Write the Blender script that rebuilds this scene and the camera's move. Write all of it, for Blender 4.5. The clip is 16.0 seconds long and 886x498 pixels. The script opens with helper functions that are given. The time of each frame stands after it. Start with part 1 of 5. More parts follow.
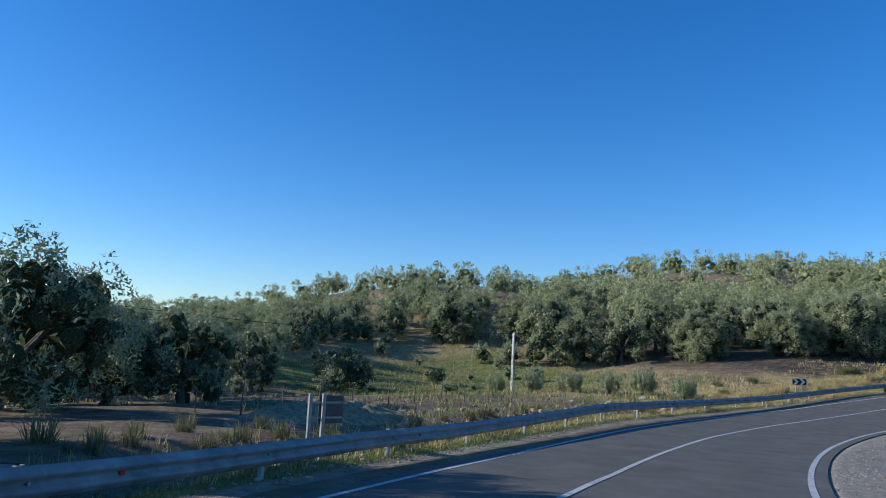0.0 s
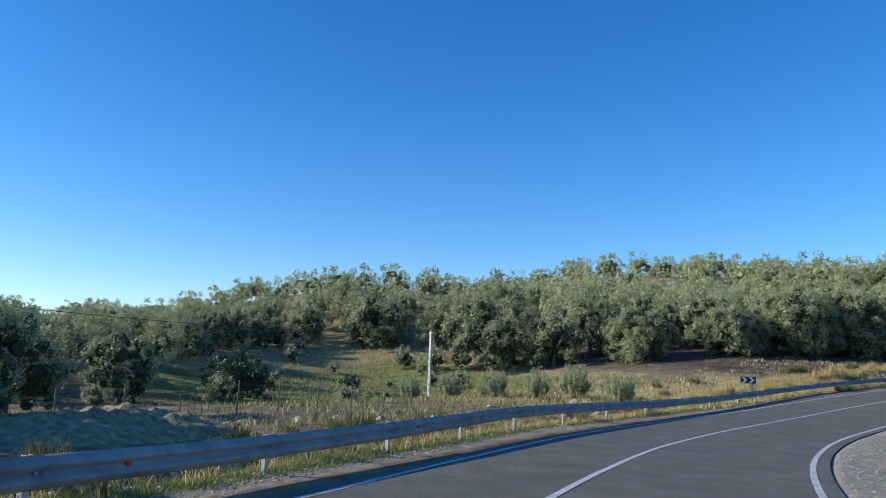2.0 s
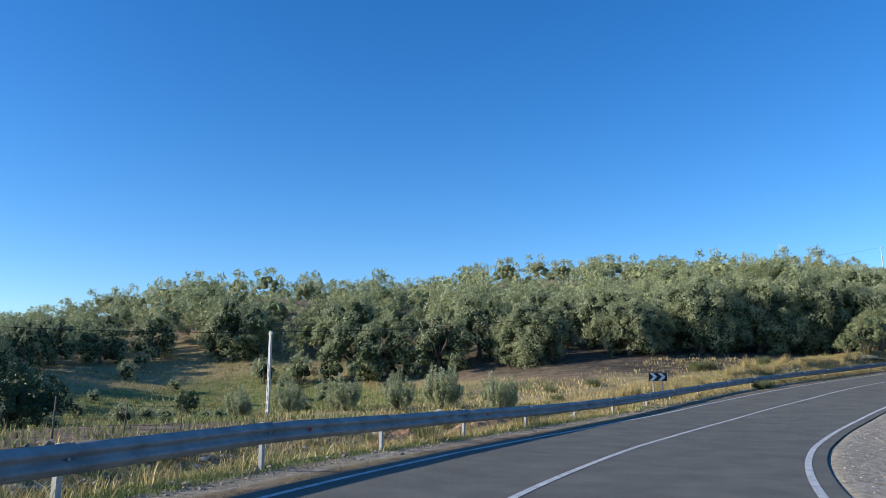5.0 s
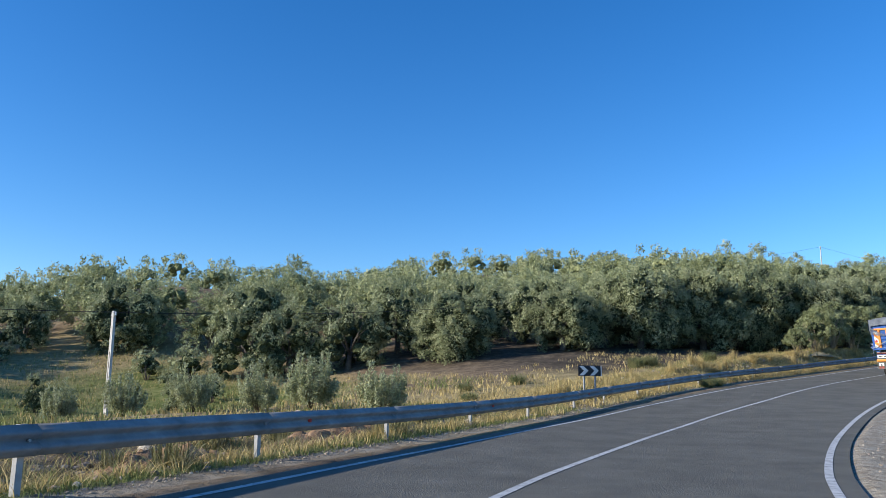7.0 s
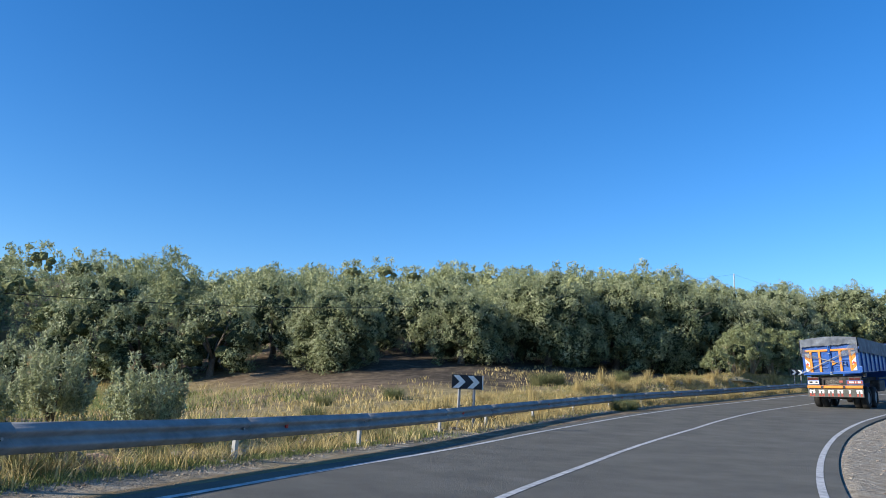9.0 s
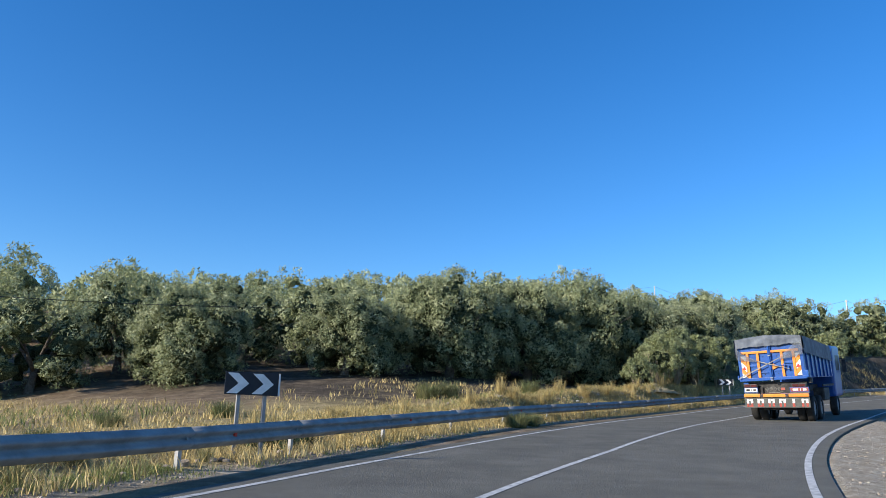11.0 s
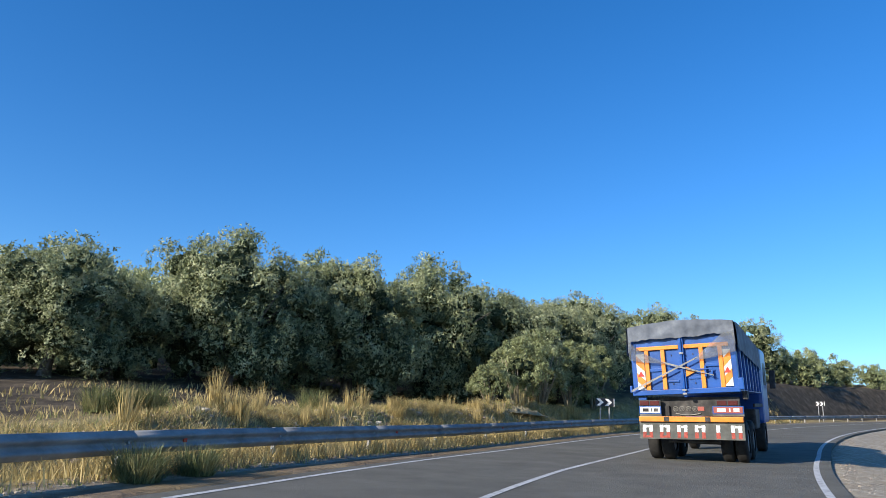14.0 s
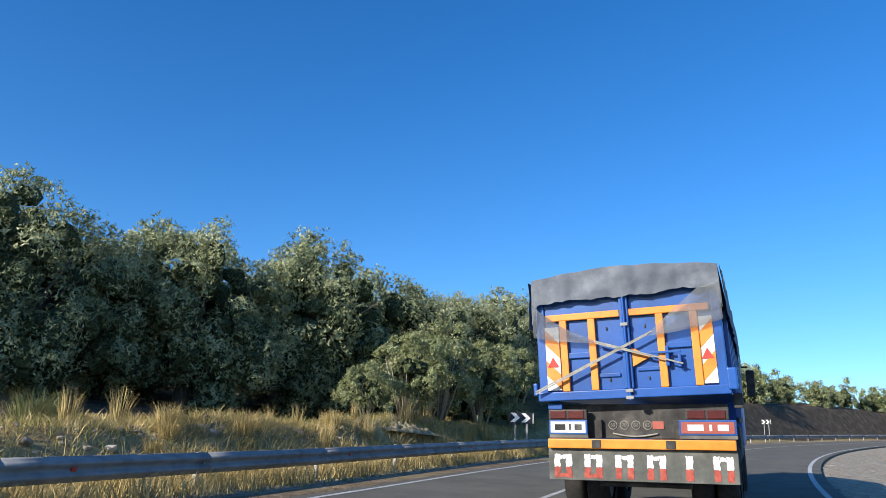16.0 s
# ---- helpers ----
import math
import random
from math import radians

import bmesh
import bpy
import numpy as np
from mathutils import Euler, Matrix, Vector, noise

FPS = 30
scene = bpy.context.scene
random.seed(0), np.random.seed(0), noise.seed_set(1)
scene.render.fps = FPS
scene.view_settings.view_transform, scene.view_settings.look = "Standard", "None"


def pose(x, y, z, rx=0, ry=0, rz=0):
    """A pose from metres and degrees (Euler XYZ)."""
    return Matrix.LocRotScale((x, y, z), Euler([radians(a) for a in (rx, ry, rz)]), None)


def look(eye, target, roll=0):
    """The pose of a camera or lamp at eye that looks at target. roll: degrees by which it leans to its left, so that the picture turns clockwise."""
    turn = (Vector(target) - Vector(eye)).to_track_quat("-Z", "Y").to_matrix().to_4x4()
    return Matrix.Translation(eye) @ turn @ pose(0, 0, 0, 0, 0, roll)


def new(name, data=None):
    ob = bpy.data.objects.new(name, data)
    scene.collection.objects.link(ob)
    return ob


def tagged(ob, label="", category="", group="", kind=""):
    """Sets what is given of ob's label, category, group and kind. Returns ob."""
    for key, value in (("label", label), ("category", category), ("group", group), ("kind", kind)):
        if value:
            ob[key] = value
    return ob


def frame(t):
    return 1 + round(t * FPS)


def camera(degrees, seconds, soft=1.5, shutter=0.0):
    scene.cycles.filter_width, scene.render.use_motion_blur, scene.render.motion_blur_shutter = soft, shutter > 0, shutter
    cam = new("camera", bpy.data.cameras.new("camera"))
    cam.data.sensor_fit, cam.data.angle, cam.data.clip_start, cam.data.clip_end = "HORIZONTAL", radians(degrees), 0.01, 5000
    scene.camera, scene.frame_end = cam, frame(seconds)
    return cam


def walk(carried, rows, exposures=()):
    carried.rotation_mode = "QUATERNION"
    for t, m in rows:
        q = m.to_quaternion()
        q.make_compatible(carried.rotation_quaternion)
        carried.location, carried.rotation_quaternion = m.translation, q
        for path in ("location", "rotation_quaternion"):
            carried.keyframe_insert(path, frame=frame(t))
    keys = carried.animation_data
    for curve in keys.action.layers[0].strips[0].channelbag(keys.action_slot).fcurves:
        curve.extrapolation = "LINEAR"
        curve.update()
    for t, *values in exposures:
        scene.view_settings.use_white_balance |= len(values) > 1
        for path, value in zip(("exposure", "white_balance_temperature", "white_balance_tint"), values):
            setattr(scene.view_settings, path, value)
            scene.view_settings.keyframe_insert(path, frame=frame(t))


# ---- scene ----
cam = camera(61.0, 16.0, soft=0.9)
# seconds, eye (x, y, z), yaw to the left, pitch up, roll
PATH = [
    (0.0, 0.0, 0.0, 2.5, 17.005, 7.419, 2.98),
    (0.5, 0.021, 1.904, 2.361, 15.982, 7.57, 2.902),
    (1.0, 0.008, 3.598, 2.215, 14.994, 7.664, 2.845),
    (1.5, 0.085, 5.631, 2.051, 13.64, 7.95, 2.648),
    (2.0, 0.115, 7.416, 1.916, 12.413, 8.446, 2.129),
    (2.5, 0.235, 9.247, 1.825, 10.959, 8.701, 1.238),
    (3.0, 0.327, 10.949, 1.695, 9.807, 8.873, 0.863),
    (3.5, 0.522, 12.709, 1.595, 8.517, 8.868, 0.78),
    (4.0, 0.71, 14.309, 1.503, 7.541, 9.078, 0.727),
    (4.5, 0.993, 16.048, 1.411, 6.171, 9.563, 0.53),
    (5.0, 1.327, 17.805, 1.368, 5.125, 9.786, 0.156),
    (5.5, 1.7, 19.591, 1.345, 4.262, 9.793, -0.2),
    (6.0, 2.103, 21.43, 1.31, 3.391, 9.659, -0.34),
    (6.5, 2.533, 23.358, 1.229, 2.309, 9.482, -0.064),
    (7.0, 3.028, 25.447, 1.13, 0.875, 9.827, 0.54),
    (7.5, 3.46, 27.164, 1.085, -0.267, 10.496, 0.898),
    (8.0, 4.047, 29.109, 1.029, -1.925, 11.056, 1.26),
    (8.5, 4.587, 30.792, 1.003, -3.231, 11.148, 1.726),
    (9.0, 5.317, 32.66, 0.989, -5.049, 11.326, 2.535),
    (9.5, 5.813, 33.99, 0.99, -5.747, 11.536, 2.58),
    (10.0, 6.576, 35.694, 0.976, -7.026, 11.975, 2.232),
    (10.5, 7.536, 37.68, 0.958, -8.747, 12.514, 1.839),
    (11.0, 8.589, 39.797, 0.944, -10.655, 13.008, 1.732),
    (11.5, 9.645, 41.913, 0.949, -12.511, 13.297, 2.157),
    (12.0, 10.795, 44.158, 0.992, -14.267, 13.289, 1.813),
    (12.5, 11.839, 46.123, 1.056, -15.415, 13.977, 1.628),
    (13.0, 13.118, 48.193, 1.165, -16.768, 14.774, 2.154),
    (13.5, 14.221, 49.951, 1.227, -17.907, 14.903, 2.465),
    (14.0, 15.56, 51.882, 1.426, -19.353, 14.95, 2.605),
    (14.5, 16.826, 53.71, 1.561, -20.526, 16.108, 1.603),
    (15.0, 18.238, 55.531, 1.698, -21.922, 17.487, 0.643),
    (15.5, 19.447, 57.248, 1.832, -22.816, 17.473, 0.856),
    (16.0, 20.931, 59.135, 1.958, -23.92, 16.446, 2.579),
]
walk(cam, [(t, pose(x, y, z, 90 + p, 0, w) @ pose(0, 0, 0, 0, 0, r)) for t, x, y, z, w, p, r in PATH],
     exposures=[(0, 0.1, 5760, 10), (1.0, 0.1, 5760, 10), (2.0, 0.34, 6000, 10), (4.2, 0.37, 6100, 10), (8, 0.44, 6240, 10), (12, 0.5, 6370, 10), (16, 0.52, 6390, 10)])

# ---- daylight ----
SUN_AZ, SUN_EL = radians(-107), radians(20.5)      # azimuth clockwise from +y
world = bpy.data.worlds.new("sky")
scene.world = world
world.use_nodes = True
wn = world.node_tree.nodes
sky = wn.new("ShaderNodeTexSky")
sky.sky_type, sky.sun_disc = "NISHITA", False
sky.sun_elevation, sky.sun_rotation = SUN_EL, SUN_AZ
sky.altitude, sky.air_density, sky.dust_density, sky.ozone_density = 600, 1.0, 0.4, 3.7
wn["Background"].inputs["Strength"].default_value = 0.15
vivid = wn.new("ShaderNodeHueSaturation")
vivid.inputs["Saturation"].default_value = 1.27
vivid.inputs["Hue"].default_value = 0.506
world.node_tree.links.new(sky.outputs[0], vivid.inputs["Color"])
world.node_tree.links.new(vivid.outputs[0], wn["Background"].inputs["Color"])
sun_data = bpy.data.lights.new("sun", "SUN")
sun_data.energy, sun_data.angle, sun_data.color = 5.0, radians(0.5), (1.0, 0.9, 0.76)
to_sun = Vector((math.sin(SUN_AZ) * math.cos(SUN_EL), math.cos(SUN_AZ) * math.cos(SUN_EL), math.sin(SUN_EL)))
new("sun", sun_data).matrix_world = look(to_sun * 300, (0, 0, 0))


# ---- materials ----
def material(name, colors, rough=0.8, metal=0.0, scale=6.0, detail=6.0, bump=0.0, bump_scale=None, island=0.0, spec=0.3, obj_rand=0.0, trans=0.0):
    """Noise-mixed colours with an optional relief; island / obj_rand vary the value by piece."""
    m = bpy.data.materials.new(name)
    m.use_nodes = True
    nt = m.node_tree
    b = nt.nodes["Principled BSDF"]
    b.inputs["Roughness"].default_value, b.inputs["Metallic"].default_value = rough, metal
    b.inputs["Specular IOR Level"].default_value = spec
    co = nt.nodes.new("ShaderNodeTexCoord")
    no = nt.nodes.new("ShaderNodeTexNoise")
    no.inputs["Scale"].default_value, no.inputs["Detail"].default_value, no.inputs["Roughness"].default_value = scale, detail, 0.62
    nt.links.new(co.outputs["Object"], no.inputs["Vector"])
    ramp = nt.nodes.new("ShaderNodeValToRGB")
    el = ramp.color_ramp.elements
    while len(el) < len(colors):
        el.new(0.5)
    for i, c in enumerate(colors):
        el[i].position = 0.3 + 0.4 * i / max(1, len(colors) - 1)
        el[i].color = (*c, 1)
    nt.links.new(no.outputs["Fac"], ramp.inputs["Fac"])
    out = ramp.outputs["Color"]
    if island or obj_rand:
        src = nt.nodes.new("ShaderNodeNewGeometry").outputs["Random Per Island"] if island else nt.nodes.new("ShaderNodeObjectInfo").outputs["Random"]
        mr = nt.nodes.new("ShaderNodeMapRange")
        k = island or obj_rand
        mr.inputs["To Min"].default_value, mr.inputs["To Max"].default_value = 1 - k, 1 + k
        nt.links.new(src, mr.inputs["Value"])
        hs = nt.nodes.new("ShaderNodeHueSaturation")
        nt.links.new(mr.outputs[0], hs.inputs["Value"])
        nt.links.new(out, hs.inputs["Color"])
        out = hs.outputs["Color"]
    nt.links.new(out, b.inputs["Base Color"])
    if bump:
        n2 = nt.nodes.new("ShaderNodeTexNoise")
        n2.inputs["Scale"].default_value, n2.inputs["Detail"].default_value = bump_scale or scale * 4, 5
        nt.links.new(co.outputs["Object"], n2.inputs["Vector"])
        bp = nt.nodes.new("ShaderNodeBump")
        bp.inputs["Strength"].default_value, bp.inputs["Distance"].default_value = bump, 0.05
        nt.links.new(n2.outputs["Fac"], bp.inputs["Height"])
        nt.links.new(bp.outputs[0], b.inputs["Normal"])
    if trans:
        tr = nt.nodes.new("ShaderNodeBsdfTranslucent")
        mx = nt.nodes.new("ShaderNodeMixShader")
        mx.inputs[0].default_value = trans
        nt.links.new(out, tr.inputs["Color"])
        nt.links.new(b.outputs[0], mx.inputs[1])
        nt.links.new(tr.outputs[0], mx.inputs[2])
        nt.links.new(mx.outputs[0], nt.nodes["Material Output"].inputs["Surface"])
    return m


M_ASPHALT = material("asphalt", [(0.112, 0.108, 0.089), (0.14, 0.135, 0.111), (0.172, 0.165, 0.137)], 0.88, scale=0.9, detail=11, bump=0.5, bump_scale=70, spec=0.2)
M_LINE = material("road_paint", [(0.24, 0.24, 0.225), (0.5, 0.5, 0.48), (0.64, 0.64, 0.61)], 0.7, scale=7, bump=0.2, bump_scale=80)
M_GALV = material("galvanised_steel", [(0.19, 0.19, 0.185), (0.27, 0.27, 0.265), (0.35, 0.35, 0.345)], 0.75, 0.05, scale=2.5, bump=0.05, spec=0.2)
M_POST = material("galvanised_post", [(0.3, 0.3, 0.29), (0.45, 0.45, 0.43)], 0.65, 0.2, scale=6)
M_RED = material("red_reflector", [(0.45, 0.03, 0.02), (0.6, 0.05, 0.03)], 0.3)
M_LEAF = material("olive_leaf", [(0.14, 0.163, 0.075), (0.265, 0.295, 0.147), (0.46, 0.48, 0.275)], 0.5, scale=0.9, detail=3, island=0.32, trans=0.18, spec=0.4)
# Lightened against olive_leaf; distance haze is mixed into the leaf colour.
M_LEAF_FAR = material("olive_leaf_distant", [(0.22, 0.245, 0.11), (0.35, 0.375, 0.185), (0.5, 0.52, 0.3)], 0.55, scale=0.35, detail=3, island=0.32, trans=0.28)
M_LEAF_SILVER = material("young_olive_leaf", [(0.2, 0.225, 0.11), (0.34, 0.365, 0.2), (0.5, 0.52, 0.34)], 0.55, scale=2, island=0.45, trans=0.35)
M_LEAF_GREEN = material("broad_leaf", [(0.15, 0.175, 0.075), (0.245, 0.275, 0.125), (0.37, 0.395, 0.21)], 0.5, scale=1.4, island=0.5, trans=0.2, spec=0.4)
M_LEAF_DARK = material("dark_leaf", [(0.02, 0.045, 0.018), (0.04, 0.07, 0.03), (0.06, 0.09, 0.04)], 0.5, scale=1.4, island=0.4, trans=0.12)
M_STEM = material("pale_stems", [(0.24, 0.2, 0.14), (0.4, 0.34, 0.25)], 0.9, scale=8, bump=0.3, bump_scale=25)
M_BARK = material("olive_bark", [(0.07, 0.06, 0.048), (0.13, 0.11, 0.09), (0.2, 0.18, 0.15)], 0.95, scale=8, bump=0.8, bump_scale=25)
M_STRAW = material("dry_grass", [(0.3, 0.23, 0.09), (0.48, 0.375, 0.16), (0.6, 0.49, 0.26)], 0.8, scale=1.2, island=0.35, trans=0.25)
M_GRASS = material("green_grass", [(0.12, 0.15, 0.045), (0.2, 0.225, 0.07), (0.33, 0.31, 0.14)], 0.75, scale=1.2, island=0.35, trans=0.25)
M_RUSH = material("rush_blade", [(0.1, 0.13, 0.05), (0.17, 0.19, 0.08), (0.36, 0.32, 0.16)], 0.7, scale=2, island=0.4, trans=0.2)
M_REDSOIL = material("reddish_earth", [(0.15, 0.085, 0.045), (0.3, 0.185, 0.1), (0.45, 0.32, 0.19)], 0.95, scale=4, detail=10, bump=1.0, bump_scale=14)
M_ROCK = material("limestone", [(0.2, 0.145, 0.095), (0.4, 0.33, 0.24), (0.58, 0.53, 0.44)], 0.9, scale=1.6, bump=0.7, bump_scale=12, obj_rand=0.4)
M_CONCRETE = material("pole_concrete", [(0.42, 0.4, 0.36), (0.55, 0.53, 0.48), (0.62, 0.6, 0.56)], 0.85, scale=3, bump=0.2)
M_WOOD = material("weathered_wood", [(0.1, 0.08, 0.06), (0.2, 0.17, 0.13)], 0.9, scale=9, bump=0.4)
M_WIRE = material("cable_black", [(0.02, 0.02, 0.022), (0.03, 0.03, 0.03)], 0.6)
M_BLUE = material("truck_blue_paint", [(0.006, 0.05, 0.21), (0.008, 0.075, 0.31), (0.012, 0.09, 0.37)], 0.35, scale=1.6, detail=8, spec=0.5, bump=0.03)
M_ORANGE = material("truck_orange_paint", [(0.55, 0.16, 0.015), (0.75, 0.24, 0.02), (0.8, 0.28, 0.03)], 0.4, scale=2.5, detail=8, spec=0.5)
M_BLACK = material("grimy_black", [(0.016, 0.016, 0.017), (0.045, 0.043, 0.041), (0.105, 0.098, 0.088)], 0.7, scale=3.5, detail=9)
M_FLAP = material("dusty_rubber_panel", [(0.07, 0.073, 0.066), (0.115, 0.118, 0.106), (0.19, 0.188, 0.168)], 0.9, scale=3, detail=10, bump=0.15)
M_RUBBER = material("tyre_rubber", [(0.015, 0.015, 0.015), (0.035, 0.033, 0.03)], 0.85, scale=10)
M_WEED = material("weed_blade", [(0.14, 0.14, 0.06), (0.25, 0.235, 0.11), (0.42, 0.37, 0.2)], 0.8, scale=1.5, island=0.4, trans=0.2)
M_TARP = material("grey_tarpaulin", [(0.075, 0.088, 0.11), (0.118, 0.135, 0.163), (0.19, 0.212, 0.242)], 0.7, scale=2.5, detail=8, bump=0.12, bump_scale=14)
M_NET = material("worn_net_tarpaulin", [(0.09, 0.1, 0.115), (0.15, 0.165, 0.18), (0.25, 0.265, 0.275)], 0.75, scale=2.2, detail=8, bump=0.2, bump_scale=7)
see = M_NET.node_tree.nodes.new("ShaderNodeBsdfTransparent")
veil = M_NET.node_tree.nodes.new("ShaderNodeMixShader")
veil.inputs[0].default_value = 0.42
M_NET.node_tree.links.new(M_NET.node_tree.nodes["Principled BSDF"].outputs[0], veil.inputs[1])
M_NET.node_tree.links.new(see.outputs[0], veil.inputs[2])
M_NET.node_tree.links.new(veil.outputs[0], M_NET.node_tree.nodes["Material Output"].inputs["Surface"])
M_WHITE = material("white_paint", [(0.6, 0.6, 0.58), (0.8, 0.8, 0.78)], 0.5, scale=6)
M_REDP = material("red_paint", [(0.4, 0.03, 0.03), (0.6, 0.07, 0.05)], 0.5, scale=6)
M_PAINT_RED = material("faded_red_paint", [(0.16, 0.045, 0.035), (0.36, 0.07, 0.05), (0.45, 0.12, 0.09)], 0.7, scale=12)
M_PLATE = material("faded_red_plate", [(0.24, 0.06, 0.045), (0.36, 0.1, 0.075)], 0.5, scale=6)
M_DULL = material("dusty_white", [(0.13, 0.125, 0.11), (0.24, 0.23, 0.2)], 0.8, scale=9)
M_STRAP = material("worn_strap", [(0.2, 0.195, 0.17), (0.36, 0.35, 0.31)], 0.8, scale=9)
M_SIGN_BLACK = material("sign_black", [(0.012, 0.014, 0.02), (0.025, 0.028, 0.035)], 0.45, scale=4)
M_SIGN_BACK = material("sign_back_grey", [(0.05, 0.055, 0.065), (0.08, 0.085, 0.095)], 0.55, 0.2, scale=4)
M_LAMP_RED = material("lamp_red", [(0.05, 0.008, 0.008), (0.1, 0.014, 0.012)], 0.25, spec=0.6)
M_RUBBLE = material("earth_and_straw", [(0.13, 0.11, 0.06), (0.26, 0.215, 0.12), (0.42, 0.36, 0.22)], 0.95, scale=5, detail=12, bump=0.9, bump_scale=9)
# Hulls inside the crowns, darker than the leaves to stand in for inner shade.
M_HULL_FAR = material("foliage_mass", [(0.06, 0.072, 0.034), (0.18, 0.2, 0.095), (0.36, 0.38, 0.2)], 0.9, scale=7, detail=4, bump=1.0, bump_scale=10, spec=0.1)
M_HULL_SHADE = material("inner_foliage", [(0.02, 0.027, 0.014), (0.06, 0.075, 0.037), (0.16, 0.18, 0.095)], 0.9, scale=14, detail=3, bump=1.0, bump_scale=20, spec=0.1)


def ground_material():
    """Soil, dry grass and green grass, mixed by the cover painted on the sheet."""
    m = bpy.data.materials.new("hillside_ground")
    m.use_nodes = True
    nt = m.node_tree
    b = nt.nodes["Principled BSDF"]
    b.inputs["Roughness"].default_value, b.inputs["Specular IOR Level"].default_value = 0.95, 0.15
    co = nt.nodes.new("ShaderNodeTexCoord")

    def tex(scale, detail=8):
        n = nt.nodes.new("ShaderNodeTexNoise")
        n.inputs["Scale"].default_value, n.inputs["Detail"].default_value, n.inputs["Roughness"].default_value = scale, detail, 0.65
        nt.links.new(co.outputs["Object"], n.inputs["Vector"])
        return n.outputs["Fac"]

    def ramp(fac, stops):
        r = nt.nodes.new("ShaderNodeValToRGB")
        el = r.color_ramp.elements
        while len(el) < len(stops):
            el.new(0.5)
        for e, (p, c) in zip(el, stops):
            e.position, e.color = p, (*c, 1)
        nt.links.new(fac, r.inputs["Fac"])
        return r.outputs["Color"]

    def mix(fac, a, c):
        x = nt.nodes.new("ShaderNodeMix")
        x.data_type = "RGBA"
        nt.links.new(fac, x.inputs["Factor"])
        nt.links.new(a, x.inputs["A"])
        nt.links.new(c, x.inputs["B"])
        return x.outputs["Result"]

    def cover(name, noise_out, width=0.5):
        a = nt.nodes.new("ShaderNodeAttribute")
        a.attribute_name = name
        s = nt.nodes.new("ShaderNodeMath")
        s.operation = "SUBTRACT"
        nt.links.new(a.outputs["Fac"], s.inputs[0])
        nt.links.new(noise_out, s.inputs[1])
        k = nt.nodes.new("ShaderNodeMapRange")
        k.inputs["From Min"].default_value, k.inputs["From Max"].default_value = -width / 2, width / 2
        nt.links.new(s.outputs[0], k.inputs["Value"])
        return k.outputs[0]

    soil = ramp(tex(1.3), [(0.3, (0.11, 0.078, 0.052)), (0.5, (0.19, 0.14, 0.09)), (0.7, (0.33, 0.26, 0.18))])
    straw = ramp(tex(2.2), [(0.3, (0.2, 0.15, 0.075)), (0.5, (0.34, 0.27, 0.13)), (0.7, (0.45, 0.36, 0.19))])
    green = ramp(tex(1.7), [(0.3, (0.075, 0.1, 0.025)), (0.5, (0.16, 0.185, 0.055)), (0.7, (0.3, 0.28, 0.12))])
    col = mix(cover("straw", tex(0.55)), soil, straw)
    col = mix(cover("green", tex(0.35)), col, green)
    # Soil colour darkened to carry the shade on the bank and grove floor.
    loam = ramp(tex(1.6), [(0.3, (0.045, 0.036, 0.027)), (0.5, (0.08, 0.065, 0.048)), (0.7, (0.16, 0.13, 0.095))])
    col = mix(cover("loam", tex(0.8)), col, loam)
    sand = ramp(tex(4.0), [(0.3, (0.24, 0.195, 0.14)), (0.5, (0.36, 0.31, 0.23)), (0.7, (0.5, 0.45, 0.36))])
    col = mix(cover("sand", tex(0.6)), col, sand)
    nt.links.new(col, b.inputs["Base Color"])
    bp = nt.nodes.new("ShaderNodeBump")
    bp.inputs["Strength"].default_value, bp.inputs["Distance"].default_value = 0.9, 0.12
    nt.links.new(tex(6.0, 10), bp.inputs["Height"])
    nt.links.new(bp.outputs[0], b.inputs["Normal"])
    return m


M_GROUND = ground_material()

# ---- the lie of the land: a bending road, s along it, lat to its left ----
KNOT_S = (-40, 0, 8, 16, 24, 32, 40, 48, 56, 64, 76, 165, 230)
KNOT_H = (-2.0, -1.3, 3.5, 8.8, 14.0, 20.0, 25.7, 30.3, 34.9, 39.6, 44.5, 76.0, 84.0)
ROAD_S = (-60, -20, 0, 8, 16, 24, 32, 40, 48, 56, 64, 76, 120, 165, 230, 1000)
ROAD_Z = (3.6, 2.5, 1.35, 0.74, 0.3, 0.03, -0.15, -0.2, -0.07, 0.32, 0.8, 1.45, 4.4, 7.4, 9.5, 12.0)
DS = 0.25
_s = np.arange(-60, 230 + DS, DS)
_h = np.radians(np.interp(_s, KNOT_S, KNOT_H))
_kern = np.ones(25) / 25
_h = np.convolve(np.pad(_h, 12, mode="edge"), _kern, "valid")
_x = np.concatenate([[0], np.cumsum(np.sin(_h[:-1]) * DS)])
_y = np.concatenate([[0], np.cumsum(np.cos(_h[:-1]) * DS)])
_i0 = int(60 / DS)
_x, _y = _x - _x[_i0], _y - _y[_i0]
_z = np.convolve(np.pad(np.interp(_s, ROAD_S, ROAD_Z), 12, mode="edge"), _kern, "valid")


def road_xyh(s):
    """Place and heading of the road's reference line; straight past its ends."""
    s = np.asarray(s, float)
    c = np.clip(s, _s[0], _s[-1])
    h = np.interp(c, _s, _h)
    return np.interp(c, _s, _x) + np.sin(h) * (s - c), np.interp(c, _s, _y) + np.cos(h) * (s - c), h


def road_z(s):
    return np.interp(s, np.concatenate([_s, [1000]]), np.concatenate([_z, [_z[-1] + 3]]))


def smooth(a, b, v):
    t = np.clip((np.asarray(v, float) - a) / (b - a), 0, 1)
    return t * t * (3 - 2 * t)


